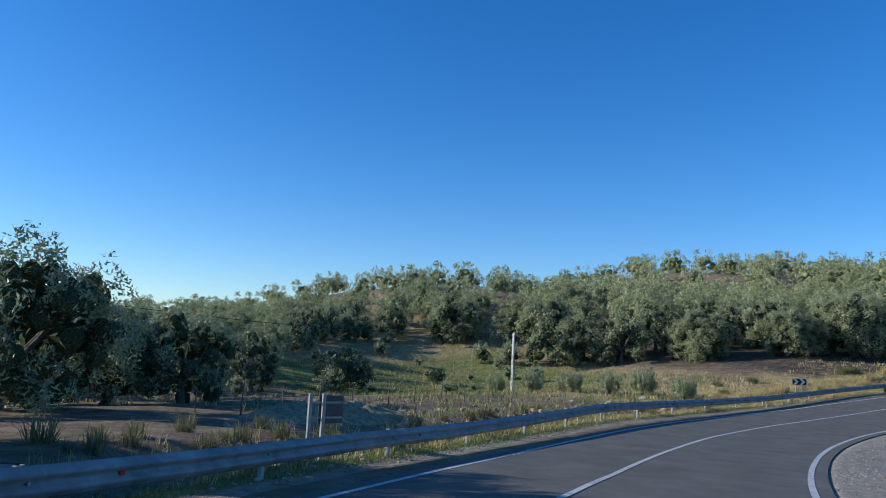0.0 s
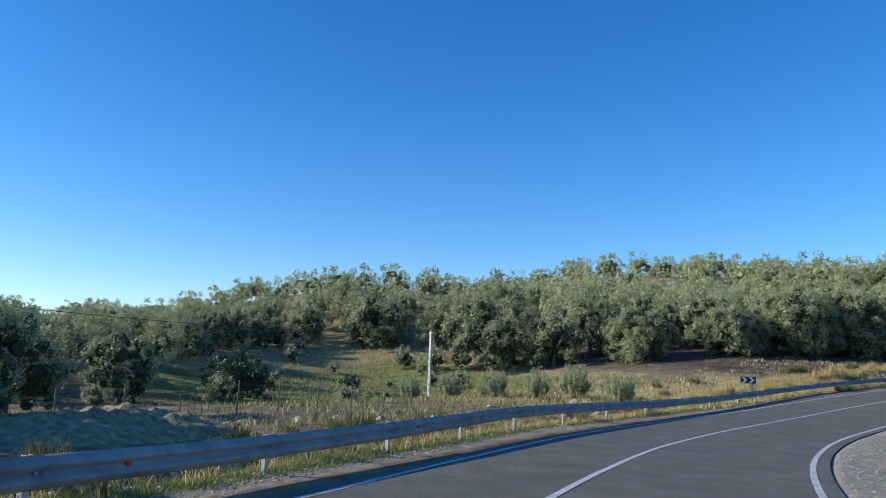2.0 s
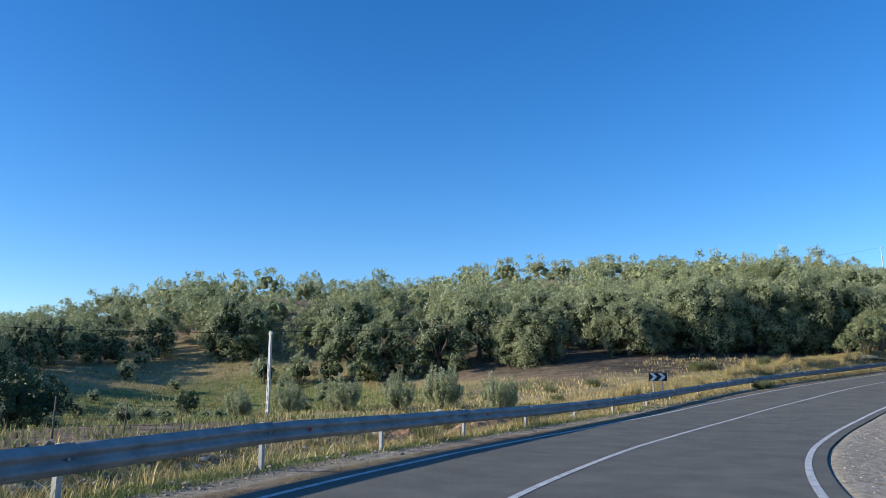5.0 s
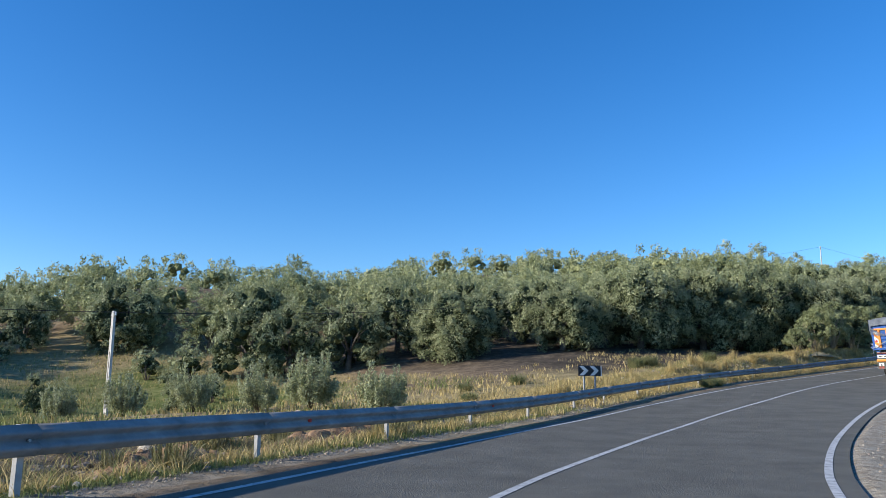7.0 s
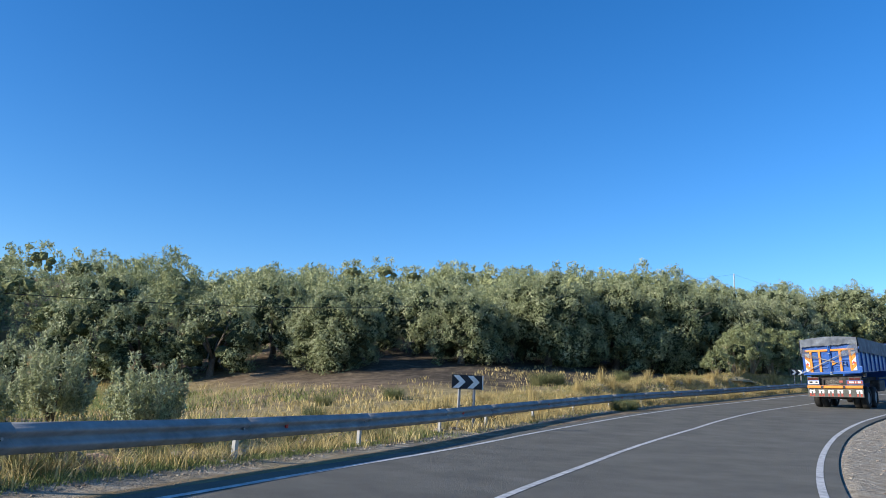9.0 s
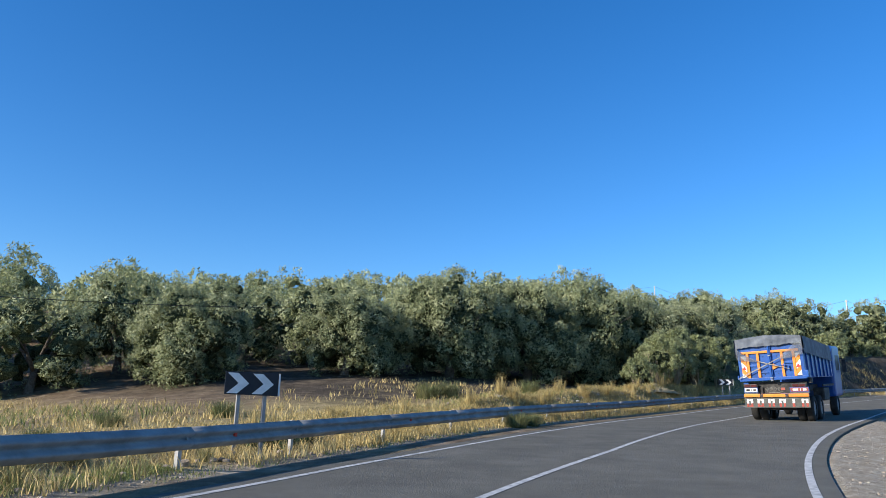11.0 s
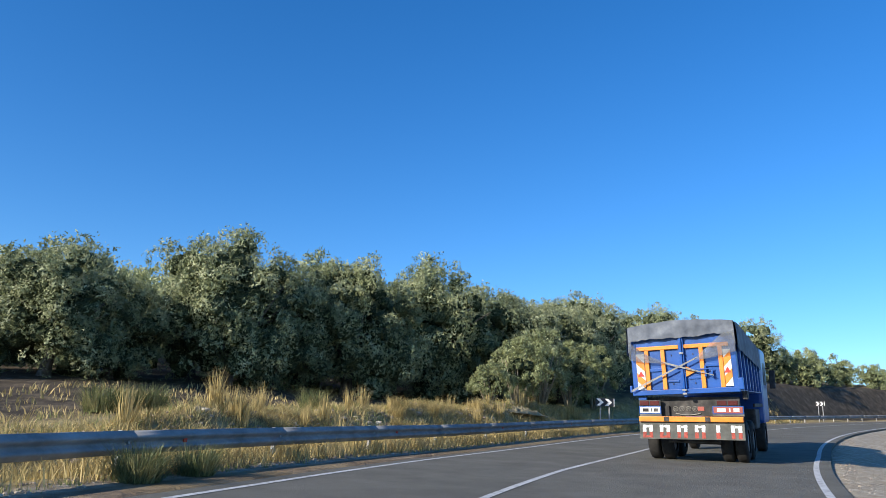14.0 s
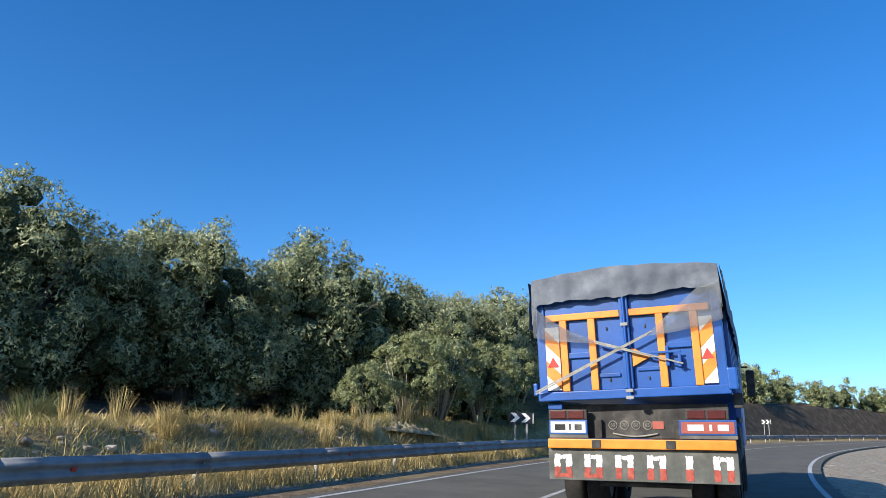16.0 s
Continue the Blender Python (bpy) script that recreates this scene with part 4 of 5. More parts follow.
# ---- stones ----
def stone_mesh(seed, flat=0.65):
    rng = random.Random(seed)
    bm = bmesh.new()
    bmesh.ops.create_icosphere(bm, subdivisions=2, radius=0.5)
    off = Vector((rng.uniform(0, 50), rng.uniform(0, 50), rng.uniform(0, 50)))
    for v in bm.verts:
        n = noise.noise(v.co * 1.9 + off) * 0.7 + noise.noise(v.co * 4.5 + off) * 0.25
        v.co = v.co * (1 + n)
    for k in range(5):
        d = Vector((rng.uniform(-1, 1), rng.uniform(-1, 1), rng.uniform(-.5, 1))).normalized()
        cut = rng.uniform(0.26, 0.4)
        for v in bm.verts:
            v.co -= d * max(0.0, v.co.dot(d) - cut)
    for v in bm.verts:
        v.co.z *= flat
        v.co.x *= 1.2
    me = bpy.data.meshes.new("stone")
    bm.to_mesh(me)
    bm.free()
    me.materials.append(M_ROCK)
    return me


STONES = [stone_mesh(500 + i, rngt.uniform(.5, .8)) for i in range(6)]


def stone(s, l, size, label="pale weathered limestone rock lying in the grass"):
    ob = new("rock", STONES[rngt.randrange(6)])
    ob.matrix_basis = at(s, float(verge(s, l)), size * 0.12, rngt.uniform(0, 6.28), size) @ Matrix.Rotation(rngt.uniform(-.3, .3), 4, "X")
    return tagged(ob, label, "rock", "loose rocks")


for s, l, z in ((20.8, 13.6, .7), (21.9, 13.4, .6), (25.0, 12.2, .36), (26.2, 11.8, .4), (26.8, 11.4, .35), (23.4, 12.2, .3), (28.0, 11.4, .36), (30.5, 11.0, .4), (63.2, 10.6, .42), (71.5, 10.8, .35), (49.5, 8.4, .5), (50.2, 8.7, .35), (83.5, 8.7, .3), (84.0, 9.2, .25)):
    stone(s, l, z)
for k in range(44):
    stone(rngt.uniform(14, 40), rngt.uniform(8.2, 12.6), 0.1 + 0.24 * rngt.random() ** 1.6)
for k in range(30):
    stone(rngt.uniform(17, 47), rngt.uniform(9.6, 13.0), 0.14 + 0.3 * rngt.random() ** 2)
for k in range(105):
    s = rngt.uniform(12, 52)
    stone(s, rngt.gauss(8.6, 0.8), 0.08 + 0.3 * rngt.random() ** 2.2)
for k in range(40):
    stone(rngt.uniform(56, 88), rngt.uniform(8.2, 11.5), 0.08 + 0.22 * rngt.random() ** 2)


def gravel():
    rng = np.random.RandomState(77)
    bm = bmesh.new()
    bmesh.ops.create_icosphere(bm, subdivisions=1, radius=0.5)
    base = np.array([v.co[:] for v in bm.verts])
    bf = [tuple(v.index for v in f.verts) for f in bm.faces]
    bm.free()
    vs, fs = [], []
    n = 0
    for s0, s1, l0, l1, cnt, sz in ((8, 60, 6.25, 6.6, 1300, .035), (8, 60, 6.6, 9.6, 1300, .08), (60, 95, 6.1, 6.7, 500, .05), (4, 100, -3.2, -1.9, 800, .035), (58, 90, 8.4, 11.5, 700, .1), (34, 44, 7.2, 9.4, 650, .13), (12, 50, 7.9, 9.6, 700, .14)):
        s, l = rng.uniform(s0, s1, cnt), rng.uniform(l0, l1, cnt)
        x, y, z = ground_at(s, verge(s, l) if l0 > 0 else l)
        for i in range(cnt):
            k = sz * rng.uniform(.4, 1.5)
            v = base * (1 + rng.uniform(-.25, .25, (len(base), 1))) * np.array([1.2, 1, .7]) * k
            vs.append(v + np.array([x[i], y[i], z[i] + k * .15]))
            fs += [tuple(q + n for q in f) for f in bf]
            n += len(base)
    m = material("gravel_stone", [(0.22, 0.17, 0.12), (0.34, 0.28, 0.21), (0.46, 0.41, 0.33)], 0.9, scale=2, island=0.35)
    tagged(new("gravel", mesh_of("gravel", np.concatenate(vs).tolist(), fs, m)), "loose gravel and rubble along the road edge", "gravel", kind="stuff")


gravel()


# ---- rubble heaps of the berm ----
def mound(s, l, length, width, height, seed, mat=None):
    n, k = 44, 24
    v, f = [], []
    for i in range(n):
        for j in range(k):
            u, w = i / (n - 1) * 2 - 1, j / (k - 1) * 2 - 1
            r = max(0.0, 1 - u * u) * max(0.0, 1 - w * w)
            v.append((w * width, u * length, height * (r ** 0.7) * (1 + 0.35 * noise.noise(Vector((u * 3 + seed, w * 3, seed)))) - 0.08 + 0.22 * r * noise.noise(Vector((u * 9, w * 6, seed))) + 0.1 * r * noise.noise(Vector((u * 23, w * 15, seed)))))
    for i in range(n - 1):
        for j in range(k - 1):
            f.append((i * k + j, i * k + j + 1, (i + 1) * k + j + 1, (i + 1) * k + j))
    ob = new("earth_mound", mesh_of("earth_mound", v, f, mat or M_RUBBLE, True))
    ob.matrix_basis = at(s, float(verge(s, l)), -0.05, rngt.uniform(-.15, .15))
    tagged(ob, "low mound of rough earth and cut straw behind the barrier", "earth mound", "earth mounds on the berm")


for i, (s, l, a, b, c) in enumerate(((19.5, 12.8, 3.2, 1.8, .6), (47, 8.7, 2.0, .8, .25), (86.0, 8.9, 1.6, .6, .25))):
    mound(s, l, a, b, c, 600 + i)
for i, (s, l, a, b, c) in enumerate(((64.5, 9.4, 1.6, .6, .2), (69.0, 9.5, 2.2, .7, .26), (74.0, 9.4, 2.4, .75, .3), (79.0, 9.5, 2.0, .7, .24), (83.5, 9.4, 2.2, .7, .26))):
    for k in range(7):
        stone(s + rngt.uniform(-a, a), l - rngt.uniform(-.3, .8), rngt.uniform(0.1, 0.26), "pale stone lying in cut straw on the berm")
for i, (s, l, a, b, c) in enumerate(((40.2, 8.4, 3.8, 1.2, .66), (35.8, 8.9, 2.0, 1.1, .5), (44.3, 8.3, 1.8, .8, .42))):
    mound(s, l, a, b, c, 620 + i, M_REDSOIL)
    for k in range(9):
        stone(s + rngt.uniform(-a, a) * 0.8, l - rngt.uniform(0.3, 1.1), rngt.uniform(0.1, 0.28), "pale stone in the reddish earth bank")


# ---- pole, wires, fence ----
def utility_pole(s, l, height, label):
    """A tapering concrete pole with openings up its lower half and insulator irons at the top."""
    t = thing("utility_pole", label, "utility pole", m=at(s, l))
    bm = bmesh.new()
    for x in (-0.075, 0.075):
        vs = add_box(bm, (x - 0.025, -0.06, -0.6), (x + 0.025, 0.06, height), 0.008)
        for v in vs:
            v.co.x -= math.copysign(0.035, x) * max(0, v.co.z) / height
    z = 0.3
    while z < height * 0.62:
        add_box(bm, (-0.075, -0.05, z), (0.075, 0.05, z + 0.14), 0.006)
        z += 0.42
    add_box(bm, (-0.06, -0.055, height * 0.62), (0.06, 0.055, height - 0.01), 0.008)
    part("shaft", bm, M_CONCRETE, t, "pale concrete shaft with ladder-like openings")
    part("bracket", box((-0.14, -0.03, height - 0.22), (0.14, 0.03, height - 0.17), 0.006), M_GALV, t)
    for x in (-0.11, 0.11):
        part("insulator", cyl((x, 0, height - 0.17), (x, 0, height - 0.05), 0.03, 10), M_WHITE, t)
    return t


utility_pole(46.6, 25.9, 4.55, "slender pale concrete utility pole beside young olive trees")
utility_pole(142.2, 19.4, 6.6, "distant concrete utility pole behind the bank")
utility_pole(150.0, 60.0, 9.5, "far utility pole on the wooded hilltop")
utility_pole(16.5, 34.0, 6.0, "utility pole among the trees behind the meadow")


def wire(a, b, sag, n=24):
    pts = []
    for i in range(n + 1):
        t = i / n
        pts.append(Vector(a).lerp(Vector(b), t) - Vector((0, 0, 4 * sag * t * (1 - t))))
    o = Vector(a)
    v, f = tube([p - o for p in pts], [0.014] * (n + 1), 5)
    ob = new("overhead_wire", mesh_of("overhead_wire", v, f, M_WIRE, True))
    ob.location = o
    tagged(ob, "thin black overhead power line hanging between poles", "wire", "overhead wires")


def top_of(s, l, h):
    x, y, z = (float(q) for q in ground_at(s, l))
    return (x, y, z + h)


wire(top_of(46.6, 25.9, 4.5), top_of(16.5, 34.0, 5.95), 0.9)
wire(top_of(46.6, 25.9, 4.5), top_of(74.0, 25.6, 3.85), 0.45)
wire(top_of(74.0, 25.6, 3.85), top_of(104.0, 30.0, 4.0), 0.5)
wire(top_of(142.2, 19.4, 6.5), top_of(122.0, 20.0, 3.6), 0.3)
wire(top_of(142.2, 19.4, 6.5), top_of(165.0, 21.0, 3.0), 0.3)
wire(top_of(150.0, 60.0, 9.4), top_of(128.0, 61.0, 3.5), 0.3)
wire(top_of(150.0, 60.0, 9.4), top_of(172.0, 58.0, 3.5), 0.3)


def fence():
    m0 = at(25, 14)
    t = thing("wire_fence", "old wire fence on thin dark wooden posts", "fence", m=m0)
    inv = m0.inverted()
    pv, pf = tube([(0, 0, -.3), (0, 0, .7), (0.02, 0, 1.35)], [.034, .03, .026], 7)
    me = mesh_of("post", pv, pf, M_WOOD, True)
    tops = []
    for k in range(11):
        s, l = 16.5 + 1.75 * k, 13.9 + 0.05 * k + rngt.uniform(-.2, .2)
        p = part_mesh("post", me, t)
        p.matrix_basis = inv @ at(s, l, 0, 0, rngt.uniform(.6, .85)) @ Matrix.Rotation(rngt.uniform(-.08, .08), 4, "Y")
        tops.append(inv @ Vector(top_of(s, l, 0)))
    for h in (0.3, 0.55, 0.78):
        for a, b in zip(tops[:-1], tops[1:]):
            v, f = tube([a + Vector((0, 0, h)), (a + b) / 2 + Vector((0, 0, h - .03)), b + Vector((0, 0, h))], [.0035] * 3, 4)
            part_mesh("strand", mesh_of("strand", v, f, M_WIRE), t)


fence()


# ---- signs ----
def sign_post(t, x, height, y=0.03, r=0.03):
    part("post", box((x - r, y, -0.5), (x + r, y + 2 * r, height), 0.006), M_GALV, t)


def chevron_sign(s, l, width, height, bottom, turn, label, arrows=2):
    t = thing("chevron_sign", label, "road sign", "bend markers", m=at(s, l, 0, turn))
    sign_post(t, -width * 0.22, bottom + height * .9)
    sign_post(t, width * 0.27, bottom + height * .9)
    part("board", box((-width / 2, -0.012, bottom), (width / 2, 0.012, bottom + height), 0.004), M_SIGN_BLACK, t, "black board")
    step = width / (arrows + 0.15)
    for i in range(arrows):
        x = -width / 2 + step * (i + 0.08)
        a, b = step * 0.45, step * 0.42
        z0, z1, zm = bottom + 0.02, bottom + height - 0.02, bottom + height / 2
        bm = bmesh.new()
        for pts in (((x, z1), (x + b, z1), (x + a + b, zm), (x + a, zm)), ((x + a, zm), (x + a + b, zm), (x + b, z0), (x, z0))):
            fr = [bm.verts.new((p[0], -0.0165, p[1])) for p in pts]
            bk = [bm.verts.new((p[0], -0.0125, p[1])) for p in pts]
            bm.faces.new(fr[::-1])
            for q in range(4):
                bm.faces.new((fr[q], fr[(q + 1) % 4], bk[(q + 1) % 4], bk[q]))
        bmesh.ops.recalc_face_normals(bm, faces=bm.faces)
        part("chevron", bm, M_WHITE, t, "white arrowhead")
    part("edge", box((width / 2 + .001, -0.014, bottom), (width / 2 + 0.03, 0.03, bottom + height), 0.004), M_WHITE, t, "white folded edge")
    return t


chevron_sign(51.75, 6.86, 0.88, 0.37, 1.01, 0.85, "black and white double chevron bend sign behind the barrier")
chevron_sign(91.0, 7.2, 0.88, 0.37, 1.15, 0.6, "black and white double chevron bend sign before dark trees")
chevron_sign(135.8, 7.4, 0.8, 0.4, 1.5, 0.0, "distant small white and black bend marker sign")

m = at(13.35, 7.3, 0, 1.05)
direction = thing("direction_sign", "dark back of a road sign on two galvanised posts", "road sign", m=m)
for x in (-0.42, -0.12):
    sign_post(direction, x, 1.62, -0.07, 0.035)
part("panel", box((-0.2, 0.012, 1.02), (0.36, 0.03, 1.58), 0.006), M_SIGN_BACK, direction, "dark sheet-metal panel")
part("brace", box((-0.46, 0.0, 1.42), (0.34, 0.0115, 1.46), 0.002), M_GALV, direction)
part("brace", box((-0.46, 0.0, 1.12), (0.34, 0.0115, 1.16), 0.002), M_GALV, direction)

marker = thing("marker_board", "grey and white roadside marker board beside the barrier", "road sign", m=at(6.5, 7.1, -0.12, 0.4, 0.85))
sign_post(marker, 0.0, 1.0)
part("board", box((-0.22, -0.012, 0.2), (0.22, 0.012, 1.12), 0.006), M_SIGN_BACK, marker)
part("bar", box((-0.07, -0.017, 0.5), (0.07, -0.0125, 0.83), 0.002), M_WHITE, marker, "white bar")
for z0, z1 in ((0.9, 1.1), (0.24, 0.42)):
    part("band", box((-0.2, -0.017, z0), (0.16, -0.0125, z1), 0.002), M_POST, marker, "grey band")


# ---- the tipper truck ----
def text_mesh(body, size):
    cu = bpy.data.curves.new("text", "FONT")
    cu.body, cu.size, cu.align_x, cu.align_y, cu.extrude = body, size, "CENTER", "CENTER", 0.001
    ob = bpy.data.objects.new("text", cu)
    me = bpy.data.meshes.new_from_object(ob)
    bpy.data.objects.remove(ob)
    me.transform(Matrix.Rotation(math.pi / 2, 4, "X"))
    return me


def prism(pts, y0, y1):
    """A plate with the outline pts in x, z between two depths."""
    bm = bmesh.new()
    a = [bm.verts.new((x, y0, z)) for x, z in pts]
    b = [bm.verts.new((x, y1, z)) for x, z in pts]
    bm.faces.new(a)
    bm.faces.new(b[::-1])
    n = len(pts)
    for i in range(n):
        bm.faces.new((a[i], b[i], b[(i + 1) % n], a[(i + 1) % n]))
    bmesh.ops.recalc_face_normals(bm, faces=bm.faces)
    return bm


def tarp_sheet(fn, nu, nv, mat=None):
    """A wrinkled sheet from a function of u, v."""
    v, f = [], []
    for i in range(nu + 1):
        for j in range(nv + 1):
            v.append(fn(i / nu, j / nv))
    for i in range(nu):
        for j in range(nv):
            f.append((i * (nv + 1) + j, (i + 1) * (nv + 1) + j, (i + 1) * (nv + 1) + j + 1, i * (nv + 1) + j + 1))
    return mesh_of("tarpaulin", v, f, mat or M_TARP, True)


def build_truck():
    """Rear face at y = 0, x to the right, y ahead, z up from the road."""
    base = Matrix.Translation((27.591, 67.431, 1.46)) @ Matrix.Rotation(-radians(46.9), 4, "Z") @ Matrix.Rotation(radians(4.2), 4, "X") @ Matrix.Rotation(radians(-0.8), 4, "Y")
    t = thing("tipper_truck", "blue and orange tipper truck with a grey tarpaulin over its load", "truck", m=base)
    L = 6.2
    floor_z, top_z = 1.45, 2.88
    part("body", box((-1.24, 0.14, floor_z), (1.24, L, floor_z + 0.12), 0.01), M_BLUE, t, "blue steel tipper body")
    for sx in (-1, 1):
        part("side_wall", box((min(sx * 1.24, sx * 1.18), 0.14, floor_z + 0.1205), (max(sx * 1.24, sx * 1.18), L, top_z - 0.3), 0.01), M_BLUE, t)
        for k in range(7):
            y = 0.5 + k * 0.85
            part("side_rib", box((min(sx * 1.2405, sx * 1.3), y, floor_z + .02), (max(sx * 1.2405, sx * 1.3), y + 0.1, top_z - .32), 0.012), M_BLUE, t)
    part("front_wall", box((-1.18, L - 0.06, floor_z + 0.1205), (1.18, L, top_z - 0.3), 0.01), M_BLUE, t)
    # tailgate: corner posts, bottom beam, two leaves
    for sx in (-1, 1):
        a, b = sorted((sx * 1.25, sx * 1.13))
        part("corner_post", box((a, 0.0, floor_z + 0.0), (b, 0.138, top_z), 0.012), M_BLUE, t)
    part("bottom_beam", box((-1.27, -0.03, floor_z - 0.03), (1.27, 0.135, floor_z + 0.09), 0.012), M_BLUE, t)
    part("hinge_socket", box((1.24, -0.06, floor_z + 0.02), (1.36, 0.06, floor_z + 0.3), 0.02), M_BLUE, t)
    part("hinge_socket", box((-1.33, -0.05, floor_z + 0.05), (-1.272, 0.06, floor_z + 0.22), 0.015), M_BLUE, t)
    part("centre_post", box((-0.06, -0.055, floor_z + 0.0905), (0.06, 0.06, top_z), 0.014), M_BLUE, t)
    part("lock_rod", cyl((0.0, -0.08, floor_z - 0.06), (0.0, -0.08, top_z - .05), 0.022, 12), M_BLUE, t)
    for z in (floor_z - 0.05, floor_z + 0.04, floor_z + 0.93):
        part("rod_bracket", box((-0.05, -0.105, z), (0.05, -0.056, z + 0.045), 0.008), M_GALV, t)
    for sx in (-1, 1):
        lo, hi = (-1.128, -0.062) if sx < 0 else (0.062, 1.128)
        leaf = part("door", box((lo, 0.03, floor_z + 0.092), (hi, 0.06, top_z + 0.16), 0.006), M_BLUE, t, "blue tailgate leaf")
        z0, z1 = floor_z + 0.0925, floor_z + 1.07
        outer, inner = (-0.86, -0.46) if sx < 0 else (0.9, 0.46)
        for x, w in ((outer, 0.1), (inner, 0.1)):
            part("rib", box((x - w / 2, -0.04, z0), (x + w / 2, 0.0295, z1), 0.01), M_ORANGE, leaf, "orange upright rib")
        a, b = (-1.1, -0.065) if sx < 0 else (0.065, 1.1)
        part("rib", box((a, -0.041, z1 + 0.001), (b, 0.0295, z1 + 0.095), 0.01), M_ORANGE, leaf, "orange cross rib")
        za = floor_z + (0.54 if sx < 0 else 0.6)
        x0, x1 = sorted((outer, inner))
        part("stiffener", box((x0 + 0.052, -0.012, za), (x1 - 0.052, 0.0295, za + 0.075), 0.008), M_BLUE, leaf)
        x0, x1 = sorted((inner, sx * 0.062))
        part("stiffener", box((x0 + 0.052, -0.0, za - 0.28), (x1 - 0.052, 0.0295, za - 0.23), 0.008), M_BLUE, leaf)
        for dx, dz in ((0.5, 0.9), (0.5, 0.2)):
            part("eyelet", box((sx * 0.26 - .01, 0.012, floor_z + dz), (sx * 0.26 + .01, 0.0295, floor_z + dz + .045), 0.004), M_BLACK, leaf)
        # striped marker with red triangle
        px = sx * 1.03
        mk = part("marker_panel", box((px - 0.1, -0.012, z0 + 0.02), (px + 0.1, 0.0295, z0 + 0.9), 0.004), M_WHITE, leaf, "white and orange striped reflective panel")
        for k in range(2):
            zc = z0 + 0.03 + k * 0.43
            part("stripe", prism([(px - 0.098, zc + (0.2 if sx < 0 else 0.0)), (px + 0.098, zc + (0.0 if sx < 0 else 0.2)), (px + 0.098, zc + (0.21 if sx < 0 else 0.41)), (px - 0.098, zc + (0.41 if sx < 0 else 0.21))], -0.0165, -0.0125), M_ORANGE, mk, "orange diagonal stripe")
        part("triangle", prism([(px - 0.08, z0 + 0.34), (px + 0.08, z0 + 0.34), (px, z0 + 0.48)], -0.022, -0.017), M_REDP, mk, "red reflective triangle")
    part("badge_plate", prism([(0.062, floor_z + 0.38), (0.3, floor_z + 0.5), (0.062, floor_z + 0.64)], -0.03, 0.0295), M_ORANGE, t, "orange triangular plate")
    # latch
    latch = part("latch", box((0.5, -0.075, floor_z + 0.36), (0.55, 0.0, floor_z + 0.62), 0.012), M_BLUE, t, "blue lever latch")
    part("lever", box((0.3, -0.09, floor_z + 0.53), (0.7, -0.0765, floor_z + 0.56), 0.006), M_BLUE, latch)
    part("hook", box((0.66, -0.09, floor_z + 0.34), (0.7, -0.02, floor_z + 0.5), 0.01), M_BLUE, latch)
    # tarpaulin: roof, rear flap with a ragged hem, and drawn-down corners
    def roof(u, v):
        x = -1.27 + 2.54 * u
        return (x, -0.06 + (L + 0.05) * v, 3.12 - 0.05 * L * v + 0.1 * (1 - abs(2 * u - 1) ** 1.6) * (1 - v) + 0.03 * noise.noise(Vector((x * 2, v * 9, 1))))

    part_mesh("tarpaulin", tarp_sheet(roof, 26, 40), t, "creased grey tarpaulin")

    def flap(u, v):
        x = -1.27 + 2.54 * u
        z_top = 3.12 + 0.1 * (1 - abs(2 * u - 1) ** 1.6) + 0.03 * noise.noise(Vector((x * 2, 0, 1)))
        c = abs(2 * u - 1)
        hem = 2.77 - 0.045 * noise.noise(Vector((u * 7, 3, 0))) - 0.02 * noise.noise(Vector((u * 25, 8, 0))) + 0.05 * u - 0.3 * max(0, (c - 0.93) / 0.07)
        z = z_top + (hem - z_top) * v
        y = -0.075 - 0.035 * noise.noise(Vector((x * 4, z * 4, 4))) - 0.04 * v * noise.noise(Vector((x * 7, z * 3, 9))) - 0.02
        return (x * (1 + 0.012 * v), y, z)

    part_mesh("tarpaulin_flap", tarp_sheet(flap, 60, 16), t, "ragged rear flap of the tarpaulin")
    for sx in (-1, 1):
        def drape(u, v, sx=sx):
            y = 0.0 + (L - 0.2) * u
            z = 3.11 - 0.05 * y - (0.68 + 0.06 * noise.noise(Vector((y * 2, sx, 0)))) * v
            return (sx * (1.275 + 0.035 + 0.03 * v + 0.03 * noise.noise(Vector((y * 3, z * 3, sx)))), y - 0.06, z)

        part_mesh("tarpaulin_side", tarp_sheet(drape, 50, 10), t)
        # corner gathered towards the strap
        if sx < 0:
            upper, lower = ((-1.27, 2.78), (-1.18, 2.7), (-0.85, 2.45), (-0.42, 2.21)), ((-1.27, 2.31), (-1.18, 2.3), (-0.85, 2.25), (-0.42, 2.17))
        else:
            upper, lower = ((1.27, 2.88), (1.0, 2.84), (0.68, 2.6), (0.3, 2.25)), ((1.27, 2.37), (1.0, 2.33), (0.68, 2.28), (0.3, 2.22))

        def gather(u, v, sx=sx, upper=upper, lower=lower):
            k = (0.0, 0.25, 0.6, 1.0)
            a = Vector((np.interp(u, k, [q[0] for q in upper]), -0.115, np.interp(u, k, [q[1] for q in upper])))
            b = Vector((np.interp(u, k, [q[0] for q in lower]), -0.115, np.interp(u, k, [q[1] for q in lower])))
            p = a.lerp(b, v)
            p.y += 0.05 * noise.noise(Vector((u * 3, v * 7 + u * 4, sx * 5))) * (1 - u)
            p.z -= 0.03 * math.sin(u * math.pi)
            return tuple(p)

        part_mesh("tarpaulin_corner", tarp_sheet(gather, 24, 10, M_NET), t)
